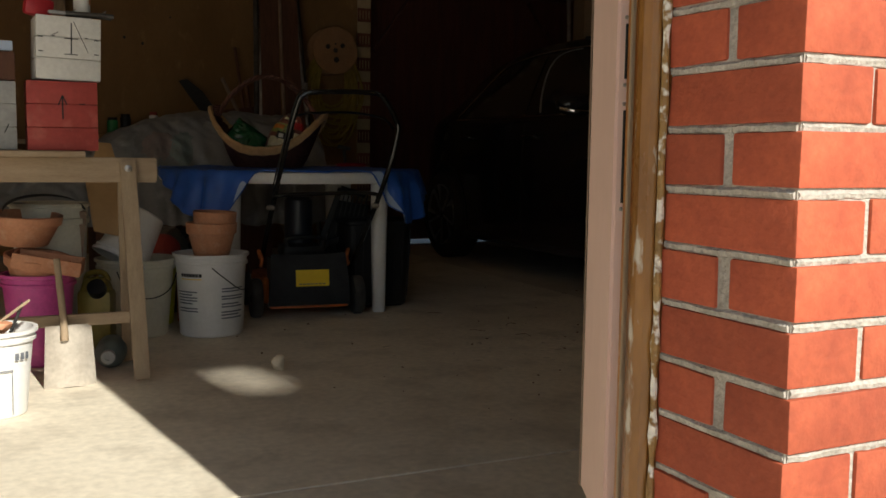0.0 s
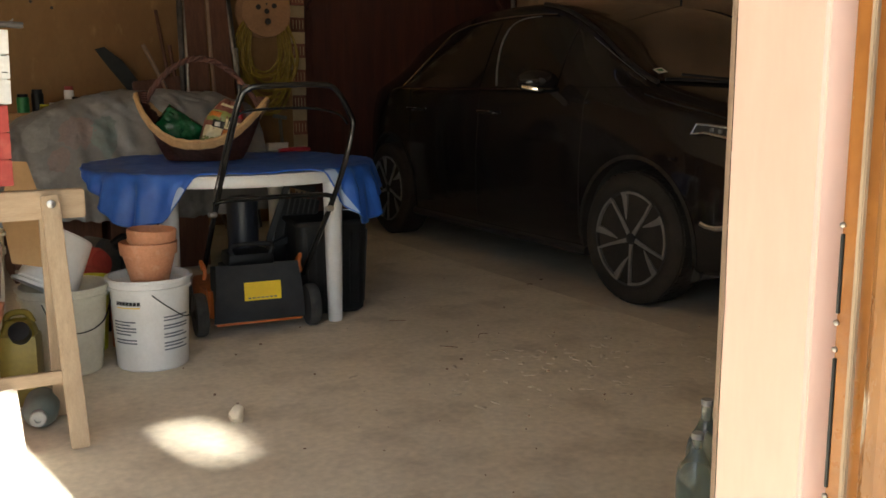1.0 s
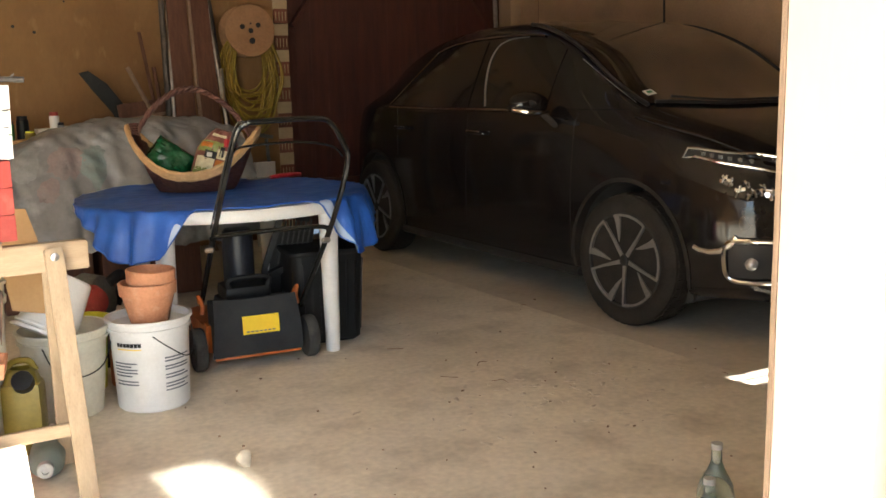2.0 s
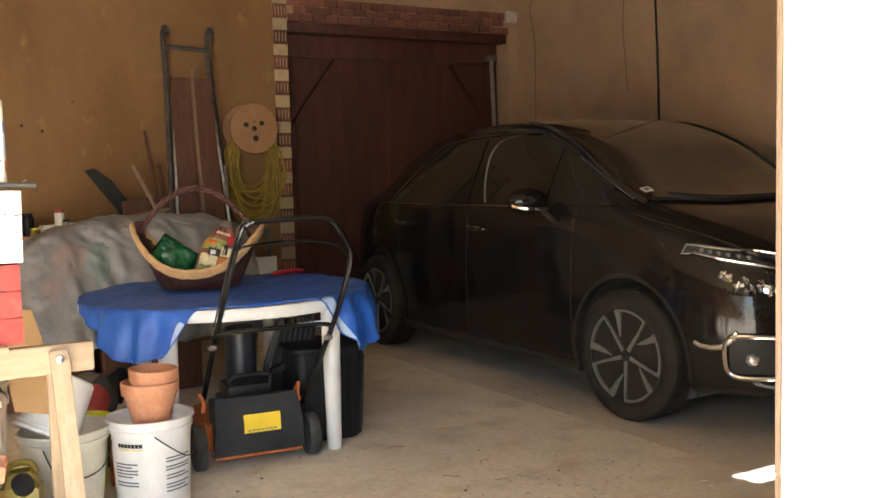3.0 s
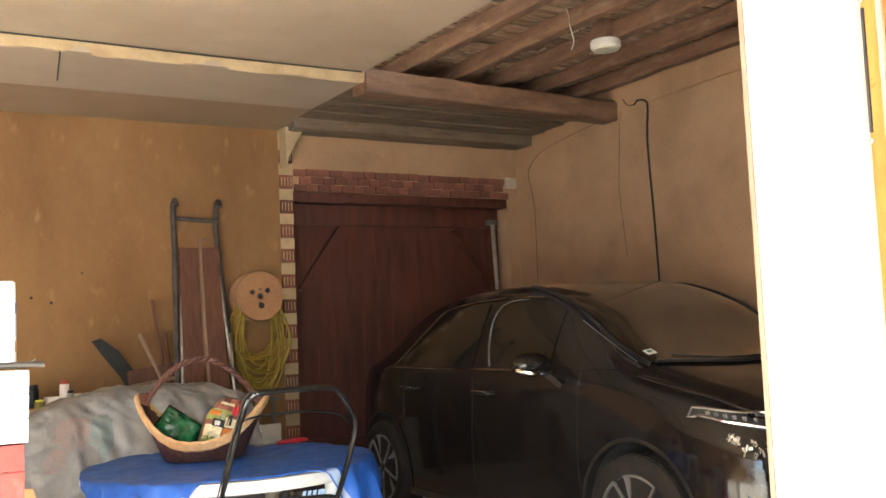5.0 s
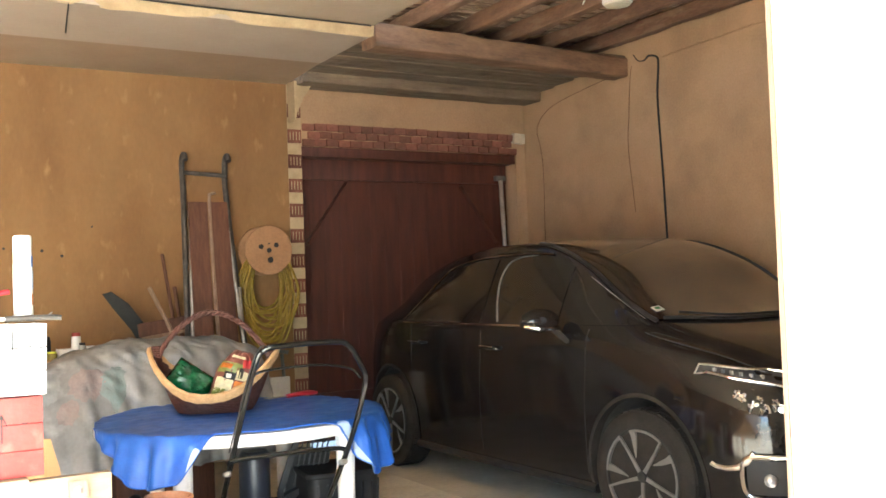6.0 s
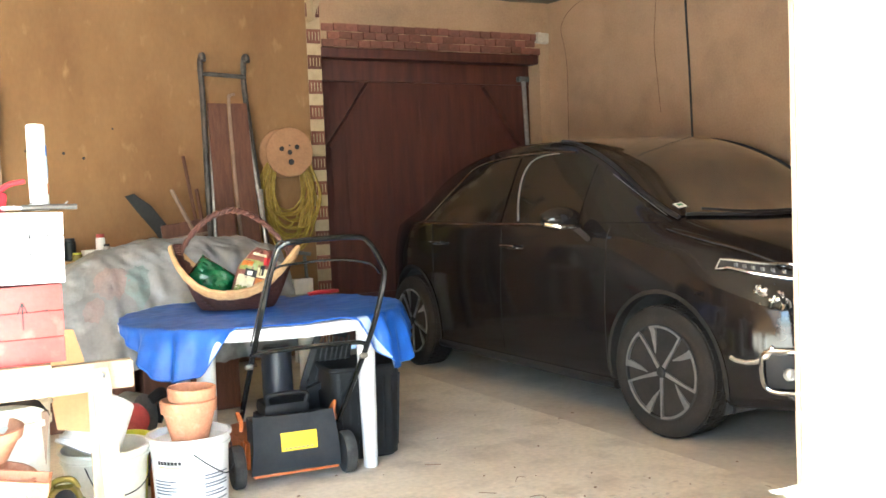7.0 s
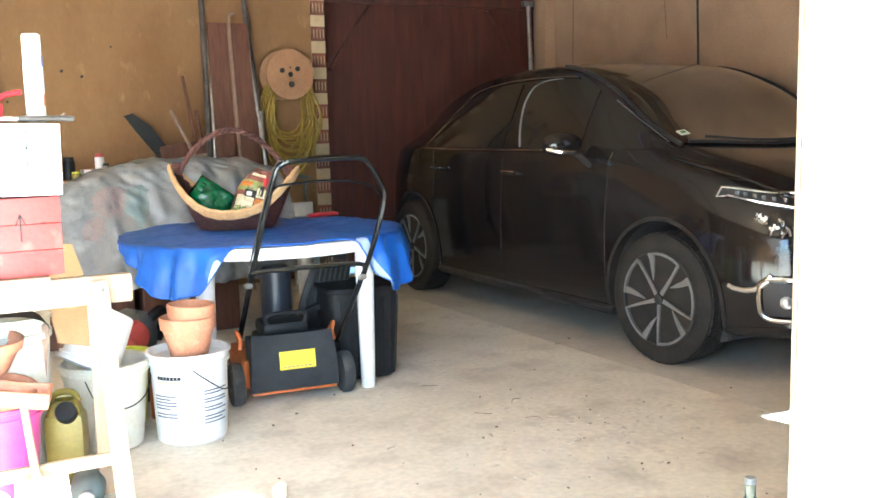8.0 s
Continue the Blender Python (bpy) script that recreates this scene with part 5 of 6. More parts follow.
tube(bm, smooth_line([(-0.05, 0.02, 0.27), (-0.04, 0.02, 0.328), (0.02, 0.02, 0.338), (0.045, 0.02, 0.3)], 6), 0.012, 8)
part("grip", bm, YELLOW_CAN, jerry)

shovel = thing("hand_shovel", "short-handled steel shovel leaning in the sun patch", "shovel", pose(-0.41, 2.3, 0, -8, 0, 6))
bm = bmesh.new()
g = []
for i in range(13):
    u = -1 + i / 6
    g.append([(u * (0.078 + 0.012 * (1 - v)), 0.028 * u * u - 0.02 * v, 0.004 + 0.22 * v - 0.012 * u * u * (1 - v)) for v in np.linspace(0, 1, 10)])
sheet(bm, g)
sheet(bm, [[(x, y + 0.003, z) for x, y, z in row] for row in g])
part("blade", bm, BLADE_STEEL, shovel, "scuffed bright steel blade")
bm = bmesh.new()
tube(bm, [(-0.02, -0.02, 0.17), (-0.02, -0.02, 0.24), (-0.03, 0.0, 0.46)], lambda s: 0.014 - 0.002 * s, 12)
part("shaft", bm, PINE_Z, shovel, "short wooden shaft")

bottle = thing("spray_flask", "grey-green plastic flask with a pale cap lying behind the trestle leg", "flask", pose(-0.245, 2.6, 0.058, 90, 0, -12) @ Matrix.Scale(0.74, 4))
bm = bmesh.new()
lathe(bm, [(0.0, -0.11), (0.06, -0.11), (0.078, -0.09), (0.078, 0.03), (0.062, 0.075), (0.03, 0.1), (0.03, 0.12)], 32)
part("flask_body", bm, FLASK_GREY, bottle)
bm = bmesh.new()
lathe(bm, [(0.034, 0.105), (0.036, 0.11), (0.036, 0.145), (0.03, 0.15), (0.016, 0.151), (0.016, 0.135)], 24)
part("cap", bm, GREY_PLASTIC, bottle, "pale grey ring cap")
for k, (x, y, h) in enumerate(((1.15, 0.955, 0.24), (1.245, 1.02, 0.295))):
    b = thing("glass_bottle", "pale green empty glass bottle standing on the floor", "bottle", pose(x, y, 0), "empty bottles")
    bm = bmesh.new()
    lathe(bm, [(0.0, 0.004), (0.046, 0.0), (0.052, 0.012), (0.052, h * 0.5), (0.046, h * 0.62), (0.024, h * 0.76), (0.015, h * 0.84), (0.014, h)], 28)
    part("glass", bm, GREEN_GLASS, b)
    bm = bmesh.new()
    lathe(bm, [(0.016, h - 0.012), (0.016, h + 0.004), (0.0, h + 0.005)], 16)
    part("cap", bm, GREY_PLASTIC, b)

# ---------------------------------------------------------------- trestle and what lies on it
trestle = thing("trestle", "rough pine sawhorse with a bolted splayed leg", "trestle", pose(-0.55, 2.47, 0))
bm = bmesh.new()
beam(bm, (0.468, 0.0, 0.768), (-0.62, 0.0, 0.772), 0.045, 0.092, 0.004)
part("top_beam", bm, PINE, trestle)
for x in (0.36, -0.5):
    for s in (-1, 1):
        bm = bmesh.new()
        beam(bm, (x, s * 0.036, 0.8), (x + 0.02, s * 0.18, 0.012), 0.056, 0.028, 0.004, up=(0, 1, 0))
        part("leg", bm, PINE_Z, trestle)
    bm = bmesh.new()
    lathe(bm, [(0.013, 0.0), (0.013, 0.006), (0.0, 0.009)], 16, pose(x, -0.058, 0.775, 90, 0, 0))
    part("bolt", bm, STEEL, trestle)
bm = bmesh.new()
beam(bm, (0.39, -0.122, 0.235), (-0.56, -0.122, 0.235), 0.02, 0.042, 0.003)
part("rail", bm, PINE, trestle)

bm = bmesh.new()
box(bm, (-0.5, 2.5, 0.826), (0.32, 0.26, 0.022), bevel=0.004)
solid("board", bm, PINE, "short cream-coloured plank lying across the trestle", "board")


def wooden_box(name, label, m, size, mat, marks):
    ob = thing(name, label, "box", m)
    sx, sy, sz = size
    t = 0.008
    bm = bmesh.new()
    span(bm, (-sx / 2 + t, -sy / 2 + t, 0.0), (sx / 2 - t, sy / 2 - t, sz - 0.004))
    part("core", bm, mat, ob)
    third = sz / 3
    for k in range(3):
        bm = bmesh.new()
        box(bm, (0, -sy / 2 + t / 2, third * (k + 0.5)), (sx, t, third - 0.003), (0, 0, 0.3 * (k - 1)), 0.002)
        part("slat", bm, mat, ob)
        for s in (-1, 1):
            bm = bmesh.new()
            box(bm, (s * (sx / 2 - t / 2), t / 2, third * (k + 0.5)), (t, sy - t, third - 0.003), (0, 0, 0), 0.002)
            part("slat", bm, mat, ob)
    for x0, z0, x1, z1, w in marks:
        bm = bmesh.new()
        beam(bm, (x0, -sy / 2 - 0.001, z0), (x1, -sy / 2 - 0.001, z1), w, 0.0016, 0, up=(0, 1, 0))
        part("mark", bm, BLACK_INK, ob, "hand-drawn black mark")
    return ob


wooden_box("red_box", "red painted wooden slatted box with a black arrow mark", pose(-0.41, 2.5, 0.838), (0.235, 0.2, 0.245), BOX_RED,
           ((0.0, 0.11, 0.0, 0.19, 0.005), (0.0, 0.195, -0.014, 0.16, 0.004), (0.0, 0.195, 0.014, 0.162, 0.004), (0.055, 0.165, 0.075, 0.165, 0.003)))
wooden_box("white_box", "white painted wooden box with pencilled lines and scratches", pose(-0.392, 2.5, 1.087, 0, 1.5, 3), (0.215, 0.19, 0.222), BOX_WHITE,
           ((0.008, 0.09, 0.008, 0.2, 0.004), (-0.015, 0.145, 0.03, 0.145, 0.003), (-0.015, 0.09, 0.03, 0.09, 0.003), (-0.1, 0.145, -0.085, 0.145, 0.003), (-0.1, 0.095, -0.085, 0.095, 0.003), (0.085, 0.145, 0.1, 0.145, 0.003), (0.085, 0.095, 0.1, 0.095, 0.003), (0.055, 0.15, 0.065, 0.15, 0.003), (-0.055, 0.15, -0.045, 0.15, 0.003), (-0.06, 0.15, -0.035, 0.165, 0.002), (0.015, 0.205, 0.065, 0.1, 0.002)))
wooden_box("dark_box", "dark grey wooden box beside the red one", pose(-0.66, 2.52, 0.838), (0.2, 0.2, 0.24), GREY_PLASTIC, ((0.06, 0.06, 0.075, 0.09, 0.003),))
bm = bmesh.new()
box(bm, (-0.65, 2.5, 1.13), (0.17, 0.15, 0.1), (0, 0, 5), 0.006)
solid("parts_tin", bm, BROWN_BOARD, "small brown wooden parts tin on the dark box", "box")
bm = bmesh.new()
box(bm, (-0.62, 2.48, 1.2), (0.1, 0.09, 0.035), (0, 0, 8), 0.005)
solid("soap_tin", bm, CLOTH_LINING, "pale turquoise tin lid on the parts box", "tin")

spray = thing("spray_can", "white spray can with blue and orange label panels", "spray can", pose(-0.33, 2.49, 1.312))
bm = bmesh.new()
lathe(bm, [(0.0, 0.0), (0.026, 0.0), (0.029, 0.004), (0.029, 0.18), (0.027, 0.187), (0.028, 0.189), (0.028, 0.265), (0.024, 0.271), (0.0, 0.272)], 32)
part("can", bm, WHITE_PLASTIC, spray)
for z0, z1, mt in ((0.17, 0.205, CLOTH_BLUE), (0.05, 0.085, ORANGE), (0.1, 0.16, CLOTH_LINING)):
    bm = bmesh.new()
    wrap_bar(bm, 0.0298, -40, -8, z0, z1)
    part("label_panel", bm, mt, spray)
bm = bmesh.new()
wrap_bar(bm, 0.0298, -75, -68, 0.11, 0.118)
wrap_bar(bm, 0.0298, -75, -68, 0.08, 0.088)
part("print_bar", bm, BLACK_INK, spray)
secateurs = thing("pliers", "worn steel pliers with pale handles lying on the white box", "pliers", pose(-0.33, 2.44, 1.322, 0, 0, 6))
for s in (-1, 1):
    bm = bmesh.new()
    tube(bm, smooth_line([(-0.06, 0, 0), (0.0, s * 0.012, 0), (0.06, s * 0.018, 0.0), (0.1, s * 0.02, -0.002)], 5), 0.009, 8)
    part("handle", bm, OLD_RAIL, secateurs)
bm = bmesh.new()
beam(bm, (-0.06, 0, 0), (-0.12, 0, 0.002), 0.024, 0.012, 0.003)
part("jaw", bm, STEEL, secateurs)
redtool = thing("trigger_sprayer", "bright red plastic trigger sprayer lying on the box", "sprayer", pose(-0.455, 2.52, 1.312, 0, 0, 10))
bm = bmesh.new()
box(bm, (-0.02, 0, 0.035), (0.1, 0.05, 0.065), (0, 8, 0), 0.016)
part("body", bm, RED_PLASTIC, redtool)
bm = bmesh.new()
tube(bm, smooth_line([(0.01, 0, 0.06), (0.04, 0, 0.085), (0.09, 0, 0.095)], 5), 0.009, 8)
part("spout", bm, RED_PLASTIC, redtool)
bm = bmesh.new()
for k in range(4):
    tube(bm, [(-0.43 + 0.05 * k, 2.46 - 0.01 * k, 1.318), (-0.41 + 0.052 * k, 2.43, 1.33 + 0.008 * (k % 2))], 0.0025, 6)
tagged(solid("nails", bm, STEEL, "loose bent nails lying on the white box", "nails"), kind="stuff")

bm = bmesh.new()
card = [(-0.14, 0.0), (-0.1, 0.0), (-0.1, 0.42), (-0.128, 0.58), (-0.158, 0.76), (-0.188, 0.868), (-0.238, 0.872), (-0.29, 0.7), (-0.262, 0.5), (-0.14, 0.47)]
rings = [[bm.verts.new((x, 2.965 + off + 0.05 * (0.9 - z), z)) for x, z in card] for off in (0.0, 0.006)]
for ring in rings:
    bm.faces.new(ring)
for i in range(len(card)):
    j = (i + 1) % len(card)
    bm.faces.new((rings[0][i], rings[0][j], rings[1][j], rings[1][i]))
solid("cardboard", bm, CARD, "torn strip of brown cardboard standing behind the trestle beam", "cardboard")
bm = bmesh.new()
box(bm, (-0.42, 2.95, 0.3), (0.2, 0.03, 0.6), (8, 4, 12), 0.008)
solid("bark_board", bm, BARE_WOOD, "weathered grey board leaning behind the pots", "board")
bm = bmesh.new()
g = []
for i in range(15):
    a = math.pi * i / 14
    g.append([(-0.46 + 0.15 * math.cos(a), 2.84 + 0.1 * v, 0.6 + 0.06 * math.sin(a) + 0.012 * noise.noise((i, v * 4, 3))) for v in np.linspace(-1, 1, 9)])
sheet(bm, g)
solid("rubber_sheet", bm, BLACK_FABRIC, "dark grey rubber sheet slung over the stacked pots", "rubber sheet")
sprayer = thing("garden_sprayer", "red and dark green garden sprayer lying behind the buckets", "sprayer", pose(0.15, 3.8, 0.0, 0, 0, 25))
bm = bmesh.new()
lathe(bm, [(0.0, -0.09), (0.1, -0.085), (0.125, 0.0), (0.1, 0.085), (0.0, 0.09)], 32, pose(0, 0, 0.33, 80, 0, 20))
part("tank", bm, STEEL_PAINTED, sprayer, "dark grey-green tank")
bm = bmesh.new()
lathe(bm, [(0.0, 0.09), (0.055, 0.08), (0.08, 0.045), (0.085, 0.02)], 32, pose(-0.05, -0.06, 0.33, 70, -40, 20))
part("cover", bm, BOX_RED, sprayer)
bm = bmesh.new()
tube(bm, smooth_line([(0.08, -0.05, 0.4), (0.14, -0.06, 0.43), (0.17, -0.02, 0.36), (0.15, 0.0, 0.28)], 6), 0.025, 10)
part("hose_stub", bm, BLACK_PLASTIC, sprayer)
bm = bmesh.new()
box(bm, (0, 0.02, 0.12), (0.18, 0.16, 0.24), bevel=0.02)
part("base", bm, BLACK_PLASTIC, sprayer)
for k, (x, y, h, mt, lab) in enumerate(((0.2, 3.5, 0.3, ORANGE, "orange plastic bottle between the buckets"), (0.25, 3.52, 0.33, GREEN_PLASTIC, "green plastic bottle between the buckets"))):
    bm = bmesh.new()
    lathe(bm, [(0.0, 0.0), (0.032, 0.0), (0.035, 0.008), (0.035, h * 0.7), (0.014, h * 0.84), (0.014, h), (0.0, h)], 24)
    solid("plastic_bottle", bm, mt, lab, "bottle", pose(x, y, 0))

# ---------------------------------------------------------------- tarpaulin heap
def tarp_point(x, v, lift=0.0):
    ridge = float(np.interp(x, (-0.7, -0.2, 0.08, 0.3, 0.6, 0.9, 1.2, 1.45), (0.6, 0.78, 0.93, 1.04, 1.1, 1.09, 1.08, 1.0)))
    if v < 0.62:
        t = v / 0.62
        y, z = 4.92 + 0.42 * t, 0.36 + (ridge - 0.36) * math.sin(t * math.pi / 2) ** 0.8
    else:
        t = (v - 0.62) / 0.38
        y, z = 5.34 + 0.45 * t, ridge - 0.12 * t * t
    z += 0.035 * noise.noise((x * 2.2, v * 3, 2)) + 0.022 * noise.noise((x * 6, v * 5, 4)) + 0.02 * abs(noise.noise((x * 13, v * 9, 6)))
    y -= 0.07 * noise.noise((x * 3.1, v * 2, 7)) + 0.045 * noise.noise((x * 8, v * 4, 8)) + 0.05 * abs(noise.noise((x * 11 + v * 5, v * 7, 3)))
    return Vector((x, y - lift, z + 0.6 * lift))


tarp = thing("tarpaulin", "crumpled grey plastic tarpaulin thrown over a stack of boxes", "tarpaulin", Matrix())
bm = bmesh.new()
sheet(bm, [[tarp_point(-0.7 + 2.15 * i / 140, j / 70) for j in range(71)] for i in range(141)])
part("sheet", bm, TARP, tarp, angle=80)
FADED = [material("faded_red_print", (0.265, 0.205, 0.197), (0.22, 0.195, 0.19), 14.0, 0.6, 0.4, spread=0.1), material("faded_teal_print", (0.175, 0.23, 0.222), (0.19, 0.21, 0.206), 14.0, 0.6, 0.4, spread=0.1), material("faded_pale_print", (0.28, 0.285, 0.283), (0.23, 0.235, 0.235), 14.0, 0.55, 0.4, spread=0.1)]
for mt, x0, v0, rx, rv in ((FADED[0], 0.34, 0.3, 0.1, 0.09), (FADED[1], 0.48, 0.26, 0.07, 0.1), (FADED[0], 0.22, 0.2, 0.06, 0.05), (FADED[2], 0.12, 0.36, 0.08, 0.1), (FADED[2], 0.75, 0.4, 0.14, 0.08)):
    bm = bmesh.new()
    centre = bm.verts.new(tarp_point(x0, v0, 0.004))
    rings = []
    for q in range(1, 7):
        rings.append([bm.verts.new(tarp_point(x0 + rx * q / 6 * (1 + 0.35 * noise.noise((k * 0.7, x0 * 9, 1))) * math.cos(2 * math.pi * k / 28), v0 + rv * q / 6 * (1 + 0.35 * noise.noise((k * 0.7, x0 * 9, 4))) * math.sin(2 * math.pi * k / 28), 0.004)) for k in range(28)])
    for k in range(28):
        bm.faces.new((centre, rings[0][k], rings[0][(k + 1) % 28]))
    for a, b in zip(rings, rings[1:]):
        for k in range(28):
            bm.faces.new((a[k], a[(k + 1) % 28], b[(k + 1) % 28], b[k]))
    part("faded_print", bm, mt, tarp, "faded coloured print", angle=80)
for k, (x, w, h) in enumerate(((0.2, 0.5, 0.72), (0.8, 0.6, 0.86))):
    bm = bmesh.new()
    box(bm, (x, 5.42, h / 2), (w, 0.5, h), bevel=0.01)
    solid("storage_box", bm, BROWN_BOARD, "large brown box hidden under the tarpaulin", "box", group="boxes under the tarpaulin")

# ---------------------------------------------------------------- bench with jars by the rear wall
bench = thing("workbench", "low rough wooden bench along the ochre wall", "workbench", pose(-0.2, 6.5, 0))
bm = bmesh.new()
box(bm, (0, 0, 0.882), (1.9, 0.5, 0.035), bevel=0.004)
part("top", bm, PINE, bench)
for x in (-0.85, 0.85):
    for y in (-0.2, 0.2):
        bm = bmesh.new()
        box(bm, (x, y, 0.432), (0.06, 0.06, 0.864), bevel=0.004)
        part("leg", bm, PINE_Z, bench)


def jar(x, y, r, h, mat, lid, label):
    ob = thing("jar", label, "jar", pose(x, y, 0.9), "jars on the bench")
    bm = bmesh.new()
    lathe(bm, [(0.0, 0.0), (r, 0.0), (r, h * 0.85), (r * 0.8, h * 0.9)], 24)
    part("pot", bm, mat, ob)
    bm = bmesh.new()
    lathe(bm, [(r * 0.85, h * 0.88), (r * 0.85, h), (0.0, h)], 24)
    part("lid", bm, lid, ob)


jar(0.5, 6.36, 0.032, 0.22, WHITE_PLASTIC, BOX_RED, "tall white jar with a dark red lid")
jar(0.3, 6.4, 0.04, 0.2, BLACK_PLASTIC, BLACK_PLASTIC, "dark jar beside a yellow one")
jar(0.2, 6.34, 0.04, 0.17, GREEN_PLASTIC, BLACK_PLASTIC, "dark green jar on the bench")
jar(0.33, 6.3, 0.035, 0.1, YELLOW_CAN, LIME_PLASTIC, "small dull yellow jar on the bench")
jar(0.53, 6.3, 0.024, 0.15, GREY_PLASTIC, BLACK_PLASTIC, "slim grey jar on the bench")
for x, w, h, mt in ((0.43, 0.1, 0.11, BOX_WHITE), (0.6, 0.07, 0.12, BOX_WHITE)):
    bm = bmesh.new()
    box(bm, (x, 6.38, 0.9 + h / 2), (w, 0.1, h), (0, 0, 6), 0.004)
    solid("carton", bm, mt, "small white carton on the bench", "carton", group="cartons on the bench")
bm = bmesh.new()
box(bm, (0.2, 6.3, 0.9225), (0.26, 0.14, 0.045), (0, 0, 4), 0.006)
solid("tray", bm, CARD, "brown cardboard tray holding jars", "tray")
bm = bmesh.new()
box(bm, (-0.2, 6.78, 1.3), (0.24, 0.03, 1.72), (4, 0, 0), 0.004)
solid("pale_plank", bm, PINE_Z, "pale upright board leaning on the ochre wall", "board")

# ---------------------------------------------------------------- old hand cart, tools and cable drum on the rear wall
cart = thing("hand_cart", "old steel-railed hand cart with brown boards, stood upright against the wall", "hand cart", pose(1.565, 6.72, 0))
for x0, x1 in ((-0.172, -0.25), (0.176, 0.29)):
    bm = bmesh.new()
    tube(bm, smooth_line([(x1, -0.3, 0.02), ((x0 + x1) / 2, -0.14, 1.0), (x0, 0.02, 2.1), (x0, 0.045, 2.36), (x0, 0.02, 2.44), (x0, -0.03, 2.455), (x0, -0.06, 2.41)], 6), 0.022, 10)
    part("rail", bm, OLD_RAIL, cart)
    bm = bmesh.new()
    tube(bm, smooth_line([(x1 * 0.92, -0.34, 0.02), ((x0 + x1) / 2 * 0.9, -0.19, 1.0), (x0 * 0.82, -0.03, 2.02)], 6), 0.014, 8)
    part("strap", bm, STEEL, cart, "worn grey flat strap")
bm = bmesh.new()
tube(bm, [(-0.172, 0.02, 2.32), (0.176, 0.02, 2.3)], 0.018, 8)
part("rung", bm, OLD_RAIL, cart)
for x in (-0.085, 0.075):
    bm = bmesh.new()
    beam(bm, (x * 1.3, -0.3, 0.3), (x, -0.06, 2.08), 0.152, 0.018, 0.003, up=(0, 1, 0))
    part("board", bm, BROWN_BOARD, cart)
bm = bmesh.new()
pts = smooth_line([(1.565, 6.33, 0.3), (1.565, 6.52, 1.2), (1.567, 6.6, 1.75), (1.571, 6.645, 2.1), (1.585, 6.64, 2.14), (1.615, 6.62, 2.15)], 6)
tube(bm, pts, lambda s: 0.016 - 0.006 * s, 8)
solid("walking_stick", bm, BARE_WOOD, "crooked wooden stick leaning on the cart boards", "stick")
bm = bmesh.new()
tube(bm, [(1.76, 6.5, 1.12), (1.755, 6.52, 1.4)], 0.014, 8)
solid("pipe", bm, STEEL, "short pale metal pipe by the cart", "pipe")
blade = thing("hay_knife", "old dark hay knife with a wooden grip leaning on the wall", "knife", pose(0.9, 6.66, 1.215) @ Matrix.Diagonal((1.2, 1, 1.2, 1)))
bm = bmesh.new()
sheet(bm, [[(-0.13, 0, 0.14), (-0.075, 0, 0.155)], [(-0.06, 0, 0.04), (0.03, 0, 0.075)], [(0.04, 0, -0.09), (0.115, 0, -0.045)], [(0.1, 0, -0.2), (0.17, 0, -0.17)]])
sheet(bm, [[(-0.13, 0.006, 0.14), (-0.075, 0.006, 0.155)], [(-0.06, 0.006, 0.04), (0.03, 0.006, 0.075)], [(0.04, 0.006, -0.09), (0.115, 0.006, -0.045)], [(0.1, 0.006, -0.2), (0.17, 0.006, -0.17)]])
part("blade", bm, DARK_STEEL, blade)
bm = bmesh.new()
beam(bm, (0.08, -0.02, -0.1), (0.4, -0.03, -0.06), 0.09, 0.03, 0.006, up=(0, 1, 0))
part("grip_board", bm, BROWN_BOARD, blade)
bm = bmesh.new()
beam(bm, (0.1, -0.03, -0.15), (0.4, -0.04, -0.11), 0.02, 0.02, 0.004, up=(0, 1, 0))
part("rail", bm, BARE_WOOD, blade)
for a, b, r, mt in (((1.1, 6.7, 1.42), (1.3, 6.55, 0.9), 0.016, BARE_WOOD), ((1.225, 6.78, 1.68), (1.31, 6.6, 0.7), 0.014, BROWN_BOARD), ((1.31, 6.76, 1.42), (1.36, 6.6, 0.6), 0.016, BROWN_BOARD)):
    bm = bmesh.new()
    tube(bm, [a, ((a[0] + b[0]) / 2 + 0.006, (a[1] + b[1]) / 2, (a[2] + b[2]) / 2), b, (b[0] + (b[0] - a[0]) * b[2] / (a[2] - b[2]), b[1], 0.0)], r, 8)
    solid("tool_handle", bm, mt, "worn wooden tool handle leaning on the wall", "tool handle", group="tool handles")

drum = thing("cable_drum", "round plywood cable drum hung on the wall", "cable drum", pose(2.05, 6.66, 1.69))
for y in (-0.02, 0.15):
    bm = bmesh.new()
    lathe(bm, [(0.0, -0.008), (0.198, -0.008), (0.201, 0.0), (0.198, 0.008), (0.0, 0.008)], 48, pose(0, y, 0, 90, 0, 0))
    part("flange", bm, DRUM_WOOD, drum)
bm = bmesh.new()
lathe(bm, [(0.09, 0.0), (0.09, 0.17)], 32, pose(0, 0.15, 0, 90, 0, 0))
part("core", bm, DRUM_WOOD, drum)
for x, z, r in ((0, 0, 0.02), (-0.068, 0.03, 0.02), (0.062, 0.042, 0.02), (0.008, -0.078, 0.024), (0, 0.055, 0.007)):
    bm = bmesh.new()
    lathe(bm, [(r, 0.0), (r, 0.004), (0.0, 0.0045)], 20, pose(x, -0.03, z, 90, 0, 0))
    part("hole", bm, CABLE, drum, "dark bored hole")
hose = thing("hose", "coiled yellow hose hanging in loose loops from the drum", "hose", pose(2.055, 6.72, 1.67))
rng = random.Random(5)
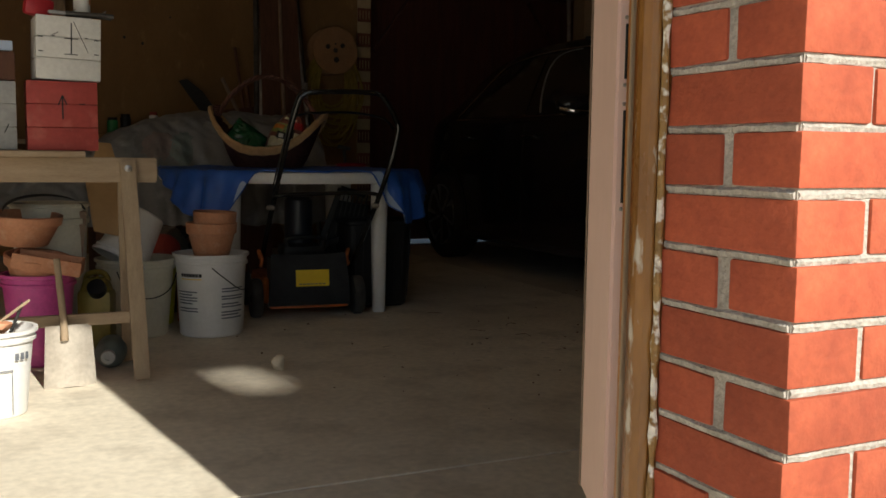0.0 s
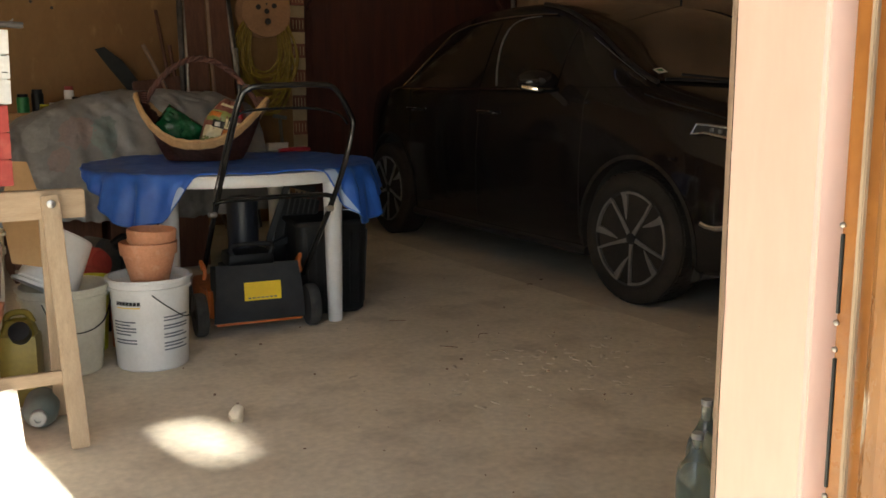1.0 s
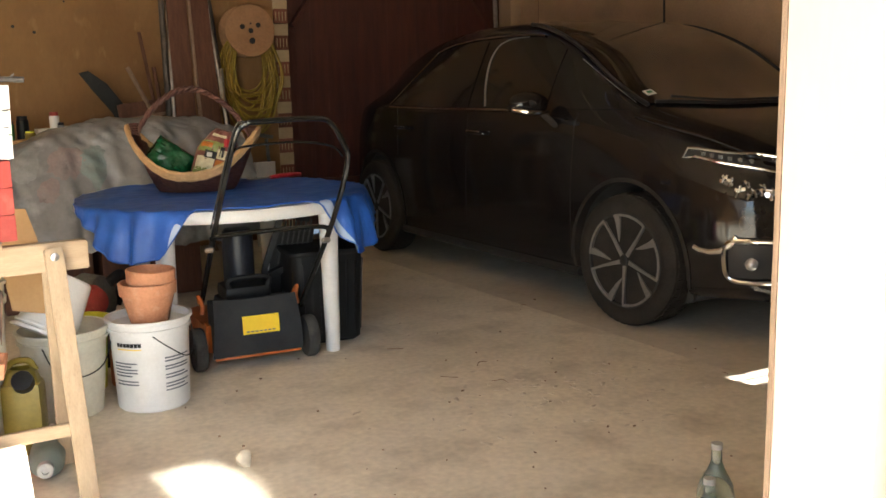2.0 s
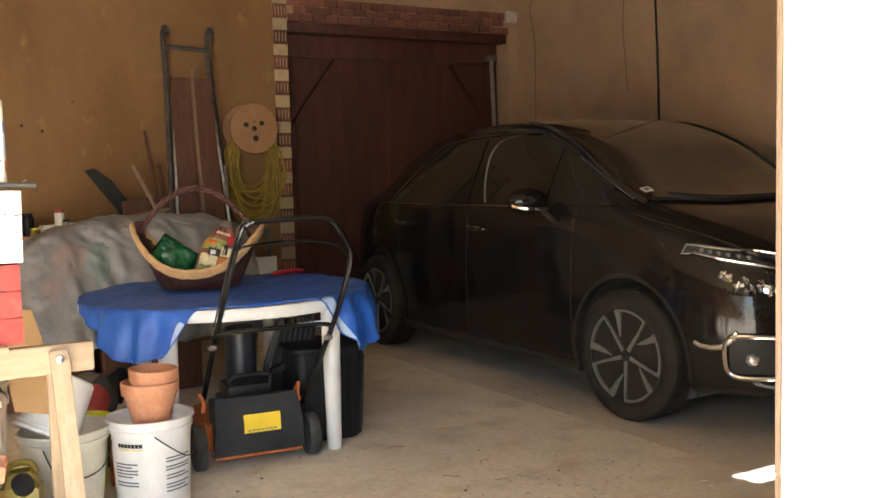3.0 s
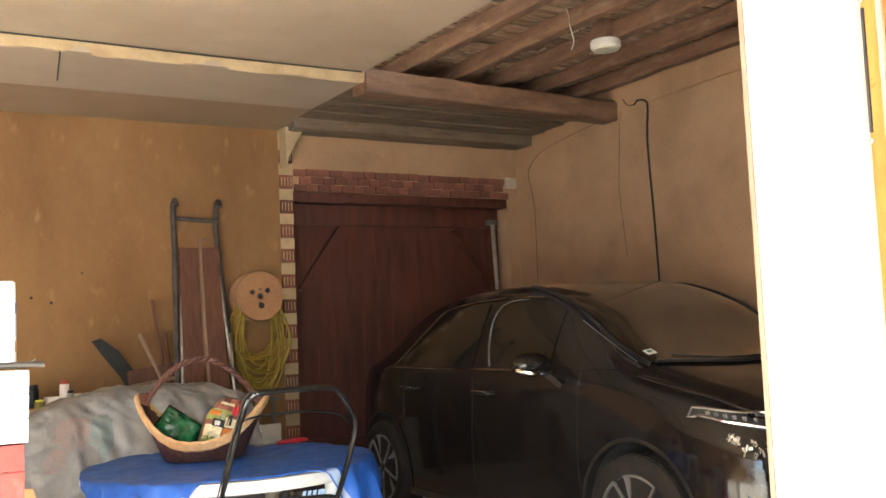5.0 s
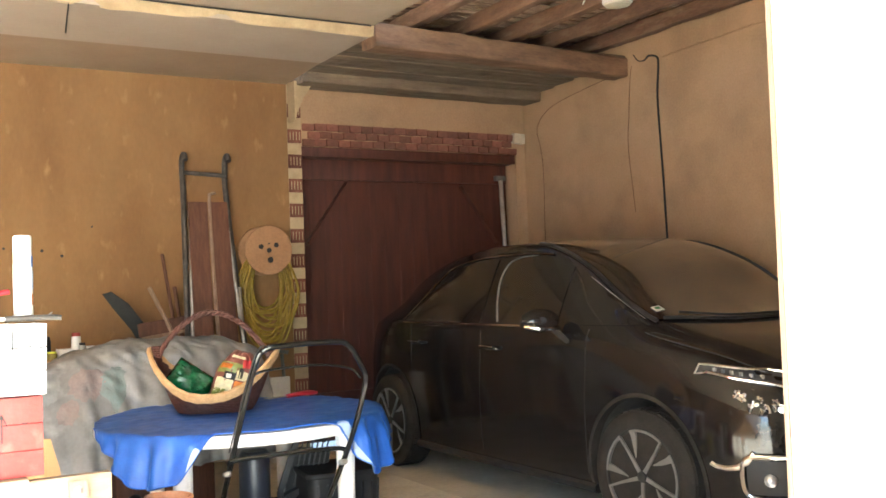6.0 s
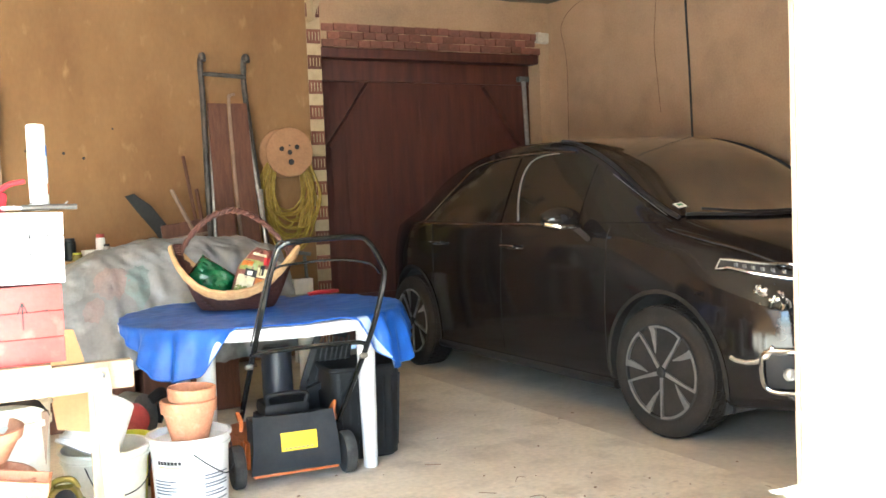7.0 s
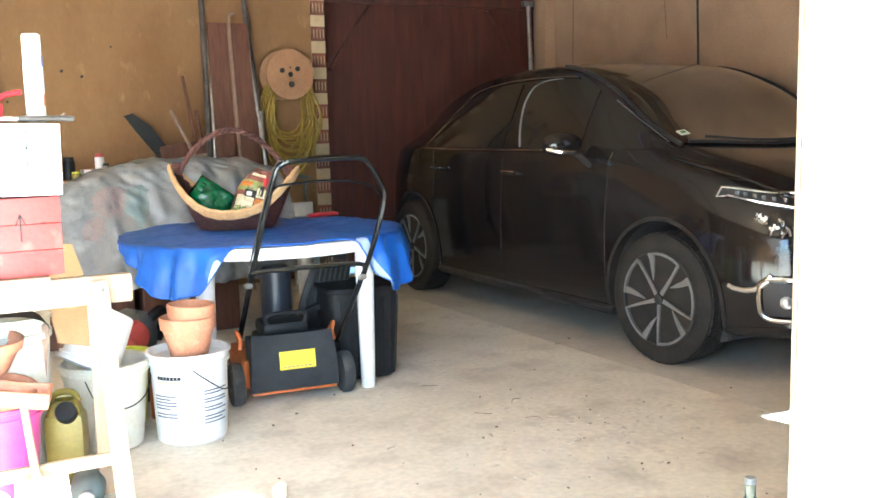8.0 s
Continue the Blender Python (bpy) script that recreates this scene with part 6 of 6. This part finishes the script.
for k in range(18):
    w, drop = rng.uniform(0.14, 0.28), rng.uniform(0.42, 0.8)
    cx, yy = rng.uniform(-0.03, 0.05), rng.uniform(-0.035, 0.05)
    pts = []
    for j in range(40):
        a = 2 * math.pi * j / 40
        c, s = math.cos(a), math.sin(a)
        z = -0.02 + 0.11 * s if s > 0 else drop * s * (1.0 if abs(c) < 0.9 else 0.96)
        wid = 0.11 if s > 0 else 0.11 + (w - 0.11) * min(1, -s * 1.9)
        pts.append((cx + (wid * c if s > 0 else wid * math.copysign(abs(c) ** 0.75, c)), yy + 0.012 * math.sin(3 * a + k), z + rng.uniform(-0.004, 0.004)))
    bm = bmesh.new()
    tube(bm, smooth_line(pts, 2, True), 0.0085, 8, closed=True)
    part("loop", bm, HOSE, hose)
bm = bmesh.new()
box(bm, (2.06, 6.52, 0.33), (0.17, 0.05, 0.68), (0, 0, 5), 0.006)
solid("leaning_board", bm, BOX_WHITE, "dusty white board leaning below the hose", "board")
bm = bmesh.new()
tube(bm, [(2.12, 6.5, 0.3), (2.1, 6.55, 0.85)], 0.014, 8)
box(bm, (2.1, 6.55, 0.87), (0.11, 0.03, 0.03), (0, 10, 0), 0.005)
solid("hammer", bm, STEEL_PAINTED, "long-handled hammer standing by the white panel", "hammer")

bm = bmesh.new()
box(bm, (4.71, BACK - 0.02, 2.745), (0.13, 0.06, 0.1), (0, 4, 0), 0.012)
structure("trim_block", bm, STONE, "pale stone block at the end of the brick lintel", "trim")

# ---------------------------------------------------------------- wiring and lamp
bm = bmesh.new()
tube(bm, smooth_line([(4.785, 4.92, 1.2), (4.785, 4.93, 1.65), (4.788, 4.95, 2.2), (4.788, 4.975, 2.8), (4.788, 4.95, 3.08), (4.785, 4.965, 3.15), (4.782, 5.05, 3.175), (4.78, 5.1, 3.15), (4.775, 5.17, 3.16), (4.77, 5.22, 3.22)], 6), lambda s: 0.0085 - 0.0045 * min(1, max(0, (s - 0.7) * 8)), 8)
solid("wall_cable", bm, CABLE, "black electric cable clipped down the beige wall", "cable")
bm = bmesh.new()
tube(bm, smooth_line([(4.79, 6.55, 1.1), (4.79, 6.56, 1.76), (4.79, 6.55, 2.4), (4.79, 6.58, 2.62), (4.79, 6.62, 2.83), (4.785, 6.4, 2.98), (4.785, 5.9, 3.06), (4.785, 5.45, 3.1)], 6), 0.0028, 6)
solid("thin_cable", bm, TIMBER, "thin old brown cable looping over the beige wall", "cable")
bm = bmesh.new()
tube(bm, smooth_line([(4.79, 5.27, 3.14), (4.791, 5.3, 3.0), (4.791, 5.325, 2.755), (4.791, 5.351, 2.478), (4.791, 5.32, 2.15), (4.791, 5.294, 1.907)], 6), 0.0022, 6)
solid("bell_wire", bm, TIMBER, "very thin old wire hanging down the beige wall", "wire")
bm = bmesh.new()
tube(bm, [(4.785, y, 3.14 + 0.012 * math.sin(2 * y) - 0.012 * (y - 4.9)) for y in np.linspace(4.9, 2.0, 24)], 0.006, 6)
solid("conduit", bm, LIME, "thin limewashed conduit along the top of the side wall", "conduit")
bm = bmesh.new()
tube(bm, smooth_line([(LEFT, 5.17, 3.192), (-1, 5.166, 3.19), (0.4, 5.166, 3.193), (1.2, 5.166, 3.188), (2.3, 5.166, 3.193)], 8), 0.006, 6)
solid("ceiling_cable", bm, CABLE, "thin dark cable along the ceiling step", "cable")
bm = bmesh.new()
tube(bm, smooth_line([(0.3, 5.19, 3.17), (0.31, 5.26, 3.128), (0.35, 5.55, 3.13), (0.4, 5.9, 3.129)], 6), 0.005, 6)
solid("soffit_cable", bm, CABLE, "short dark cable end stuck to the white soffit", "cable")
lampthing = thing("ceiling_light", "round white bulkhead ceiling light, switched off", "ceiling light", pose(3.74, 4.23, 3.255))
bm = bmesh.new()
lathe(bm, [(0.0, 0.07), (0.1, 0.07), (0.105, 0.06), (0.105, 0.02), (0.098, 0.012)], 40)
part("base", bm, WHITE_PLASTIC, lampthing)
bm = bmesh.new()
lathe(bm, [(0.094, 0.022), (0.088, 0.0), (0.05, -0.012), (0.0, -0.016)], 40)
part("diffuser", bm, CREAM_PLASTIC, lampthing)
bm = bmesh.new()
box(bm, (0, 0, 0.14), (0.12, 0.12, 0.145))
part("mounting_block", bm, TIMBER, lampthing)
bm = bmesh.new()
tube(bm, smooth_line([(3.3, 4.1, 3.46), (3.28, 4.05, 3.38), (3.24, 4.0, 3.3), (3.25, 3.98, 3.2), (3.24, 4.0, 3.14)], 6), 0.004, 6)
solid("loose_wire", bm, CREAM_PLASTIC, "loose pale wire hanging from the joists", "wire")

# ---------------------------------------------------------------- floor litter
bm = bmesh.new()
bmesh.ops.create_icosphere(bm, subdivisions=2, radius=0.035, matrix=Matrix.Diagonal((0.9, 0.7, 0.95, 1)))
for v in bm.verts:
    v.co += 0.012 * noise.noise_vector(v.co * 28)
solid("stone", bm, STONE, "small pale chip of stone on the floor", "stone", pose(0.337, 2.3, 0.027))
rng = random.Random(9)
bm = bmesh.new()
for k in range(70):
    x, y = rng.uniform(0.3, 2.7), rng.uniform(1.3, 4.4)
    r = rng.uniform(0.002, 0.006)
    box(bm, (x, y, r * 0.6 - (0.006 if x > 2.5 else 0)), (r * rng.uniform(1, 3), r * 1.2, r), (0, 0, rng.uniform(0, 180)))
tagged(solid("litter", bm, BARE_WOOD, "scattered grit and chips of wood on the concrete", "litter"), kind="stuff")
bm = bmesh.new()
for k in range(90):
    x, y = rng.gauss(1.65, 0.28), rng.gauss(2.35, 0.25)
    n, r, a = 7, rng.uniform(0.004, 0.022), rng.uniform(0, 6.3)
    if x > 2.45:
        continue
    rim = [(x + r * rng.uniform(0.5, 1.2) * (1.7 * math.cos(a) * math.cos(2 * math.pi * i / n) - 0.6 * math.sin(a) * math.sin(2 * math.pi * i / n)), y + r * rng.uniform(0.5, 1.2) * (1.7 * math.sin(a) * math.cos(2 * math.pi * i / n) + 0.6 * math.cos(a) * math.sin(2 * math.pi * i / n))) for i in range(n)]
    low, top_ring = [bm.verts.new((u, v, 0.0)) for u, v in rim], [bm.verts.new((x + 0.8 * (u - x), y + 0.8 * (v - y), 0.0018)) for u, v in rim]
    bm.faces.new(top_ring)
    for i in range(n):
        bm.faces.new((low[i], low[(i + 1) % n], top_ring[(i + 1) % n], top_ring[i]))
tagged(solid("plaster_flakes", bm, FLAKE, "pale flakes of dried plaster trodden into the floor", "flakes"), kind="stuff")
for k in range(6):
    bm = bmesh.new()
    x, y, a = rng.uniform(1.3, 2.6), rng.uniform(2.0, 3.8), rng.uniform(0, 6)
    z = 0.003 - (0.008 if x > 2.4 else 0)
    tube(bm, smooth_line([(x, y, z), (x + 0.04 * math.cos(a), y + 0.04 * math.sin(a), z + 0.006), (x + 0.08 * math.cos(a + 0.5), y + 0.08 * math.sin(a + 0.5), z)], 4), 0.0018, 5)
    solid("straw", bm, BARE_WOOD, "dry stalk of straw lying on the floor", "straw", group="stalks on the floor")

for k, (x, z, w) in enumerate(((0.36, 1.72, 0.012), (0.5, 1.68, 0.012), (0.1, 1.74, 0.01), (0.72, 1.9, 0.008), (-0.02, 1.5, 0.008))):
    bm = bmesh.new()
    lathe(bm, [(w, 0.0), (w * 0.8, 0.003), (0.0, 0.003)], 10, pose(0, 0, 0, 90, 0, 0))
    solid("nail_hole", bm, CABLE, "small dark nail hole in the ochre wall", "nail hole", pose(x, BACK, z), "nail holes")

# ---------------------------------------------------------------- bricks of the pier beside the opening
pier = thing("wall_pier", "red brick pier with rough pale mortar joints at the garage opening", "wall", pose(0.095, FY0, 0))
pier["kind"] = "structure"
bm = bmesh.new()
span(bm, (0.004, 0.004, -0.004), (0.3, 0.214, 2.246))
part("mortar_bed", bm, MORTAR, pier)
COURSE, JOINT, ZERO = 0.07, 0.0105, 0.954 - 13 * 0.07


def brick_mesh(sx, sy, seed):
    """A hand-made brick with slightly rounded, uneven arrises."""
    b = bmesh.new()
    box(b, (0, 0, 0), (sx, sy, COURSE - JOINT), bevel=0.0035)
    for v in b.verts:
        v.co += 0.0024 * noise.noise_vector(v.co * 30 + Vector((seed * 7.1, 0, 0)))
    return to_mesh("brick", b, BRICK)


LONG = [brick_mesh(0.105 - JOINT / 2, 0.2155, s) for s in range(4)]
SHORT = [brick_mesh(0.2155, 0.105 - JOINT / 2, s + 10) for s in range(4)]
HEAD = [brick_mesh(0.105 - JOINT / 2, 0.105 - JOINT / 2, s + 20) for s in range(4)]
rng = random.Random(2)


def lay(meshes, x, y, z):
    ob = new("brick", rng.choice(meshes))
    ob.parent = pier
    ob.location = (x + rng.uniform(-0.002, 0.002), y + rng.uniform(-0.002, 0.002), z + rng.uniform(-0.001, 0.001))
    ob.rotation_euler = (0, 0, radians(rng.uniform(-0.5, 0.5)))


for row in range(-1, 32):
    z = ZERO + COURSE * (row + 0.5)
    if z > 2.22 or z < 0.0:
        continue
    if (row - 12) % 2 == 0:
        lay(LONG, 0.05, 0.108, z)
        lay(SHORT, 0.105 + 0.11, 0.0495, z)
    else:
        lay(SHORT, 0.108, 0.0495, z)
        lay(HEAD, 0.0495, 0.166, z)
        lay(HEAD, 0.108 + 0.171, 0.0495, z)
for row in range(-1, 32):
    z = ZERO + COURSE * row
    if not 0.02 < z < 2.2:
        continue
    bm = bmesh.new()
    for a, b in (((0.006, 0.006), (0.006, 0.214)), ((0.006, 0.006), (0.3, 0.006))):
        pts = []
        for k in range(28):
            t = k / 27
            x, y = a[0] + (b[0] - a[0]) * t, a[1] + (b[1] - a[1]) * t
            pts.append((x + 0.0014 * noise.noise((x * 40, y * 40, z * 9)), y + 0.0014 * noise.noise((x * 40, y * 40, z * 9 + 5)), z + 0.0022 * noise.noise((x * 30, y * 30, z))))
        tube(bm, pts, lambda s: 0.0058 + 0.0016 * noise.noise((s * 19, z * 31, 0)), 6)
    part("pointing", bm, MORTAR, pier, "rough smeared mortar pointing")

# ---------------------------------------------------------------- bricks of the rear jamb and lintel
b = bmesh.new()
box(b, (0, 0, 0), (0.118, 0.02, 0.116), bevel=0.003)
jamb_mesh = to_mesh("jamb_brick", b, BRICK_DARK)
b = bmesh.new()
for k in range(4):
    box(b, (-0.042 + 0.028 * k, -0.011, 0), (0.006, 0.003, 0.07))
groove_mesh = to_mesh("groove", b, PLASTER_CREAM)
z = 0.12
while z < 3.0:
    ob = new("jamb_brick", jamb_mesh)
    ob.parent = wall_jamb
    ob.location = (2.388, BACK - 0.002, z)
    gr = new("groove", groove_mesh)
    gr.parent = ob
    z += 0.212 + rng.uniform(-0.006, 0.006)
b = bmesh.new()
box(b, (0, 0, 0), (0.107, 0.03, 0.061), bevel=0.003)
lintel_mesh = to_mesh("lintel_brick", b, BRICK_DARK)
for r in range(3):
    x = 2.46 + (0.05 if r % 2 else 0)
    while x < 4.6:
        ob = new("lintel_brick", lintel_mesh)
        ob.parent = wall_lintel
        ob.location = (x + 0.055, BACK + 0.001 + rng.uniform(-0.005, 0.005), 2.621 + 0.066 * r + rng.uniform(-0.004, 0.004))
        x += 0.112
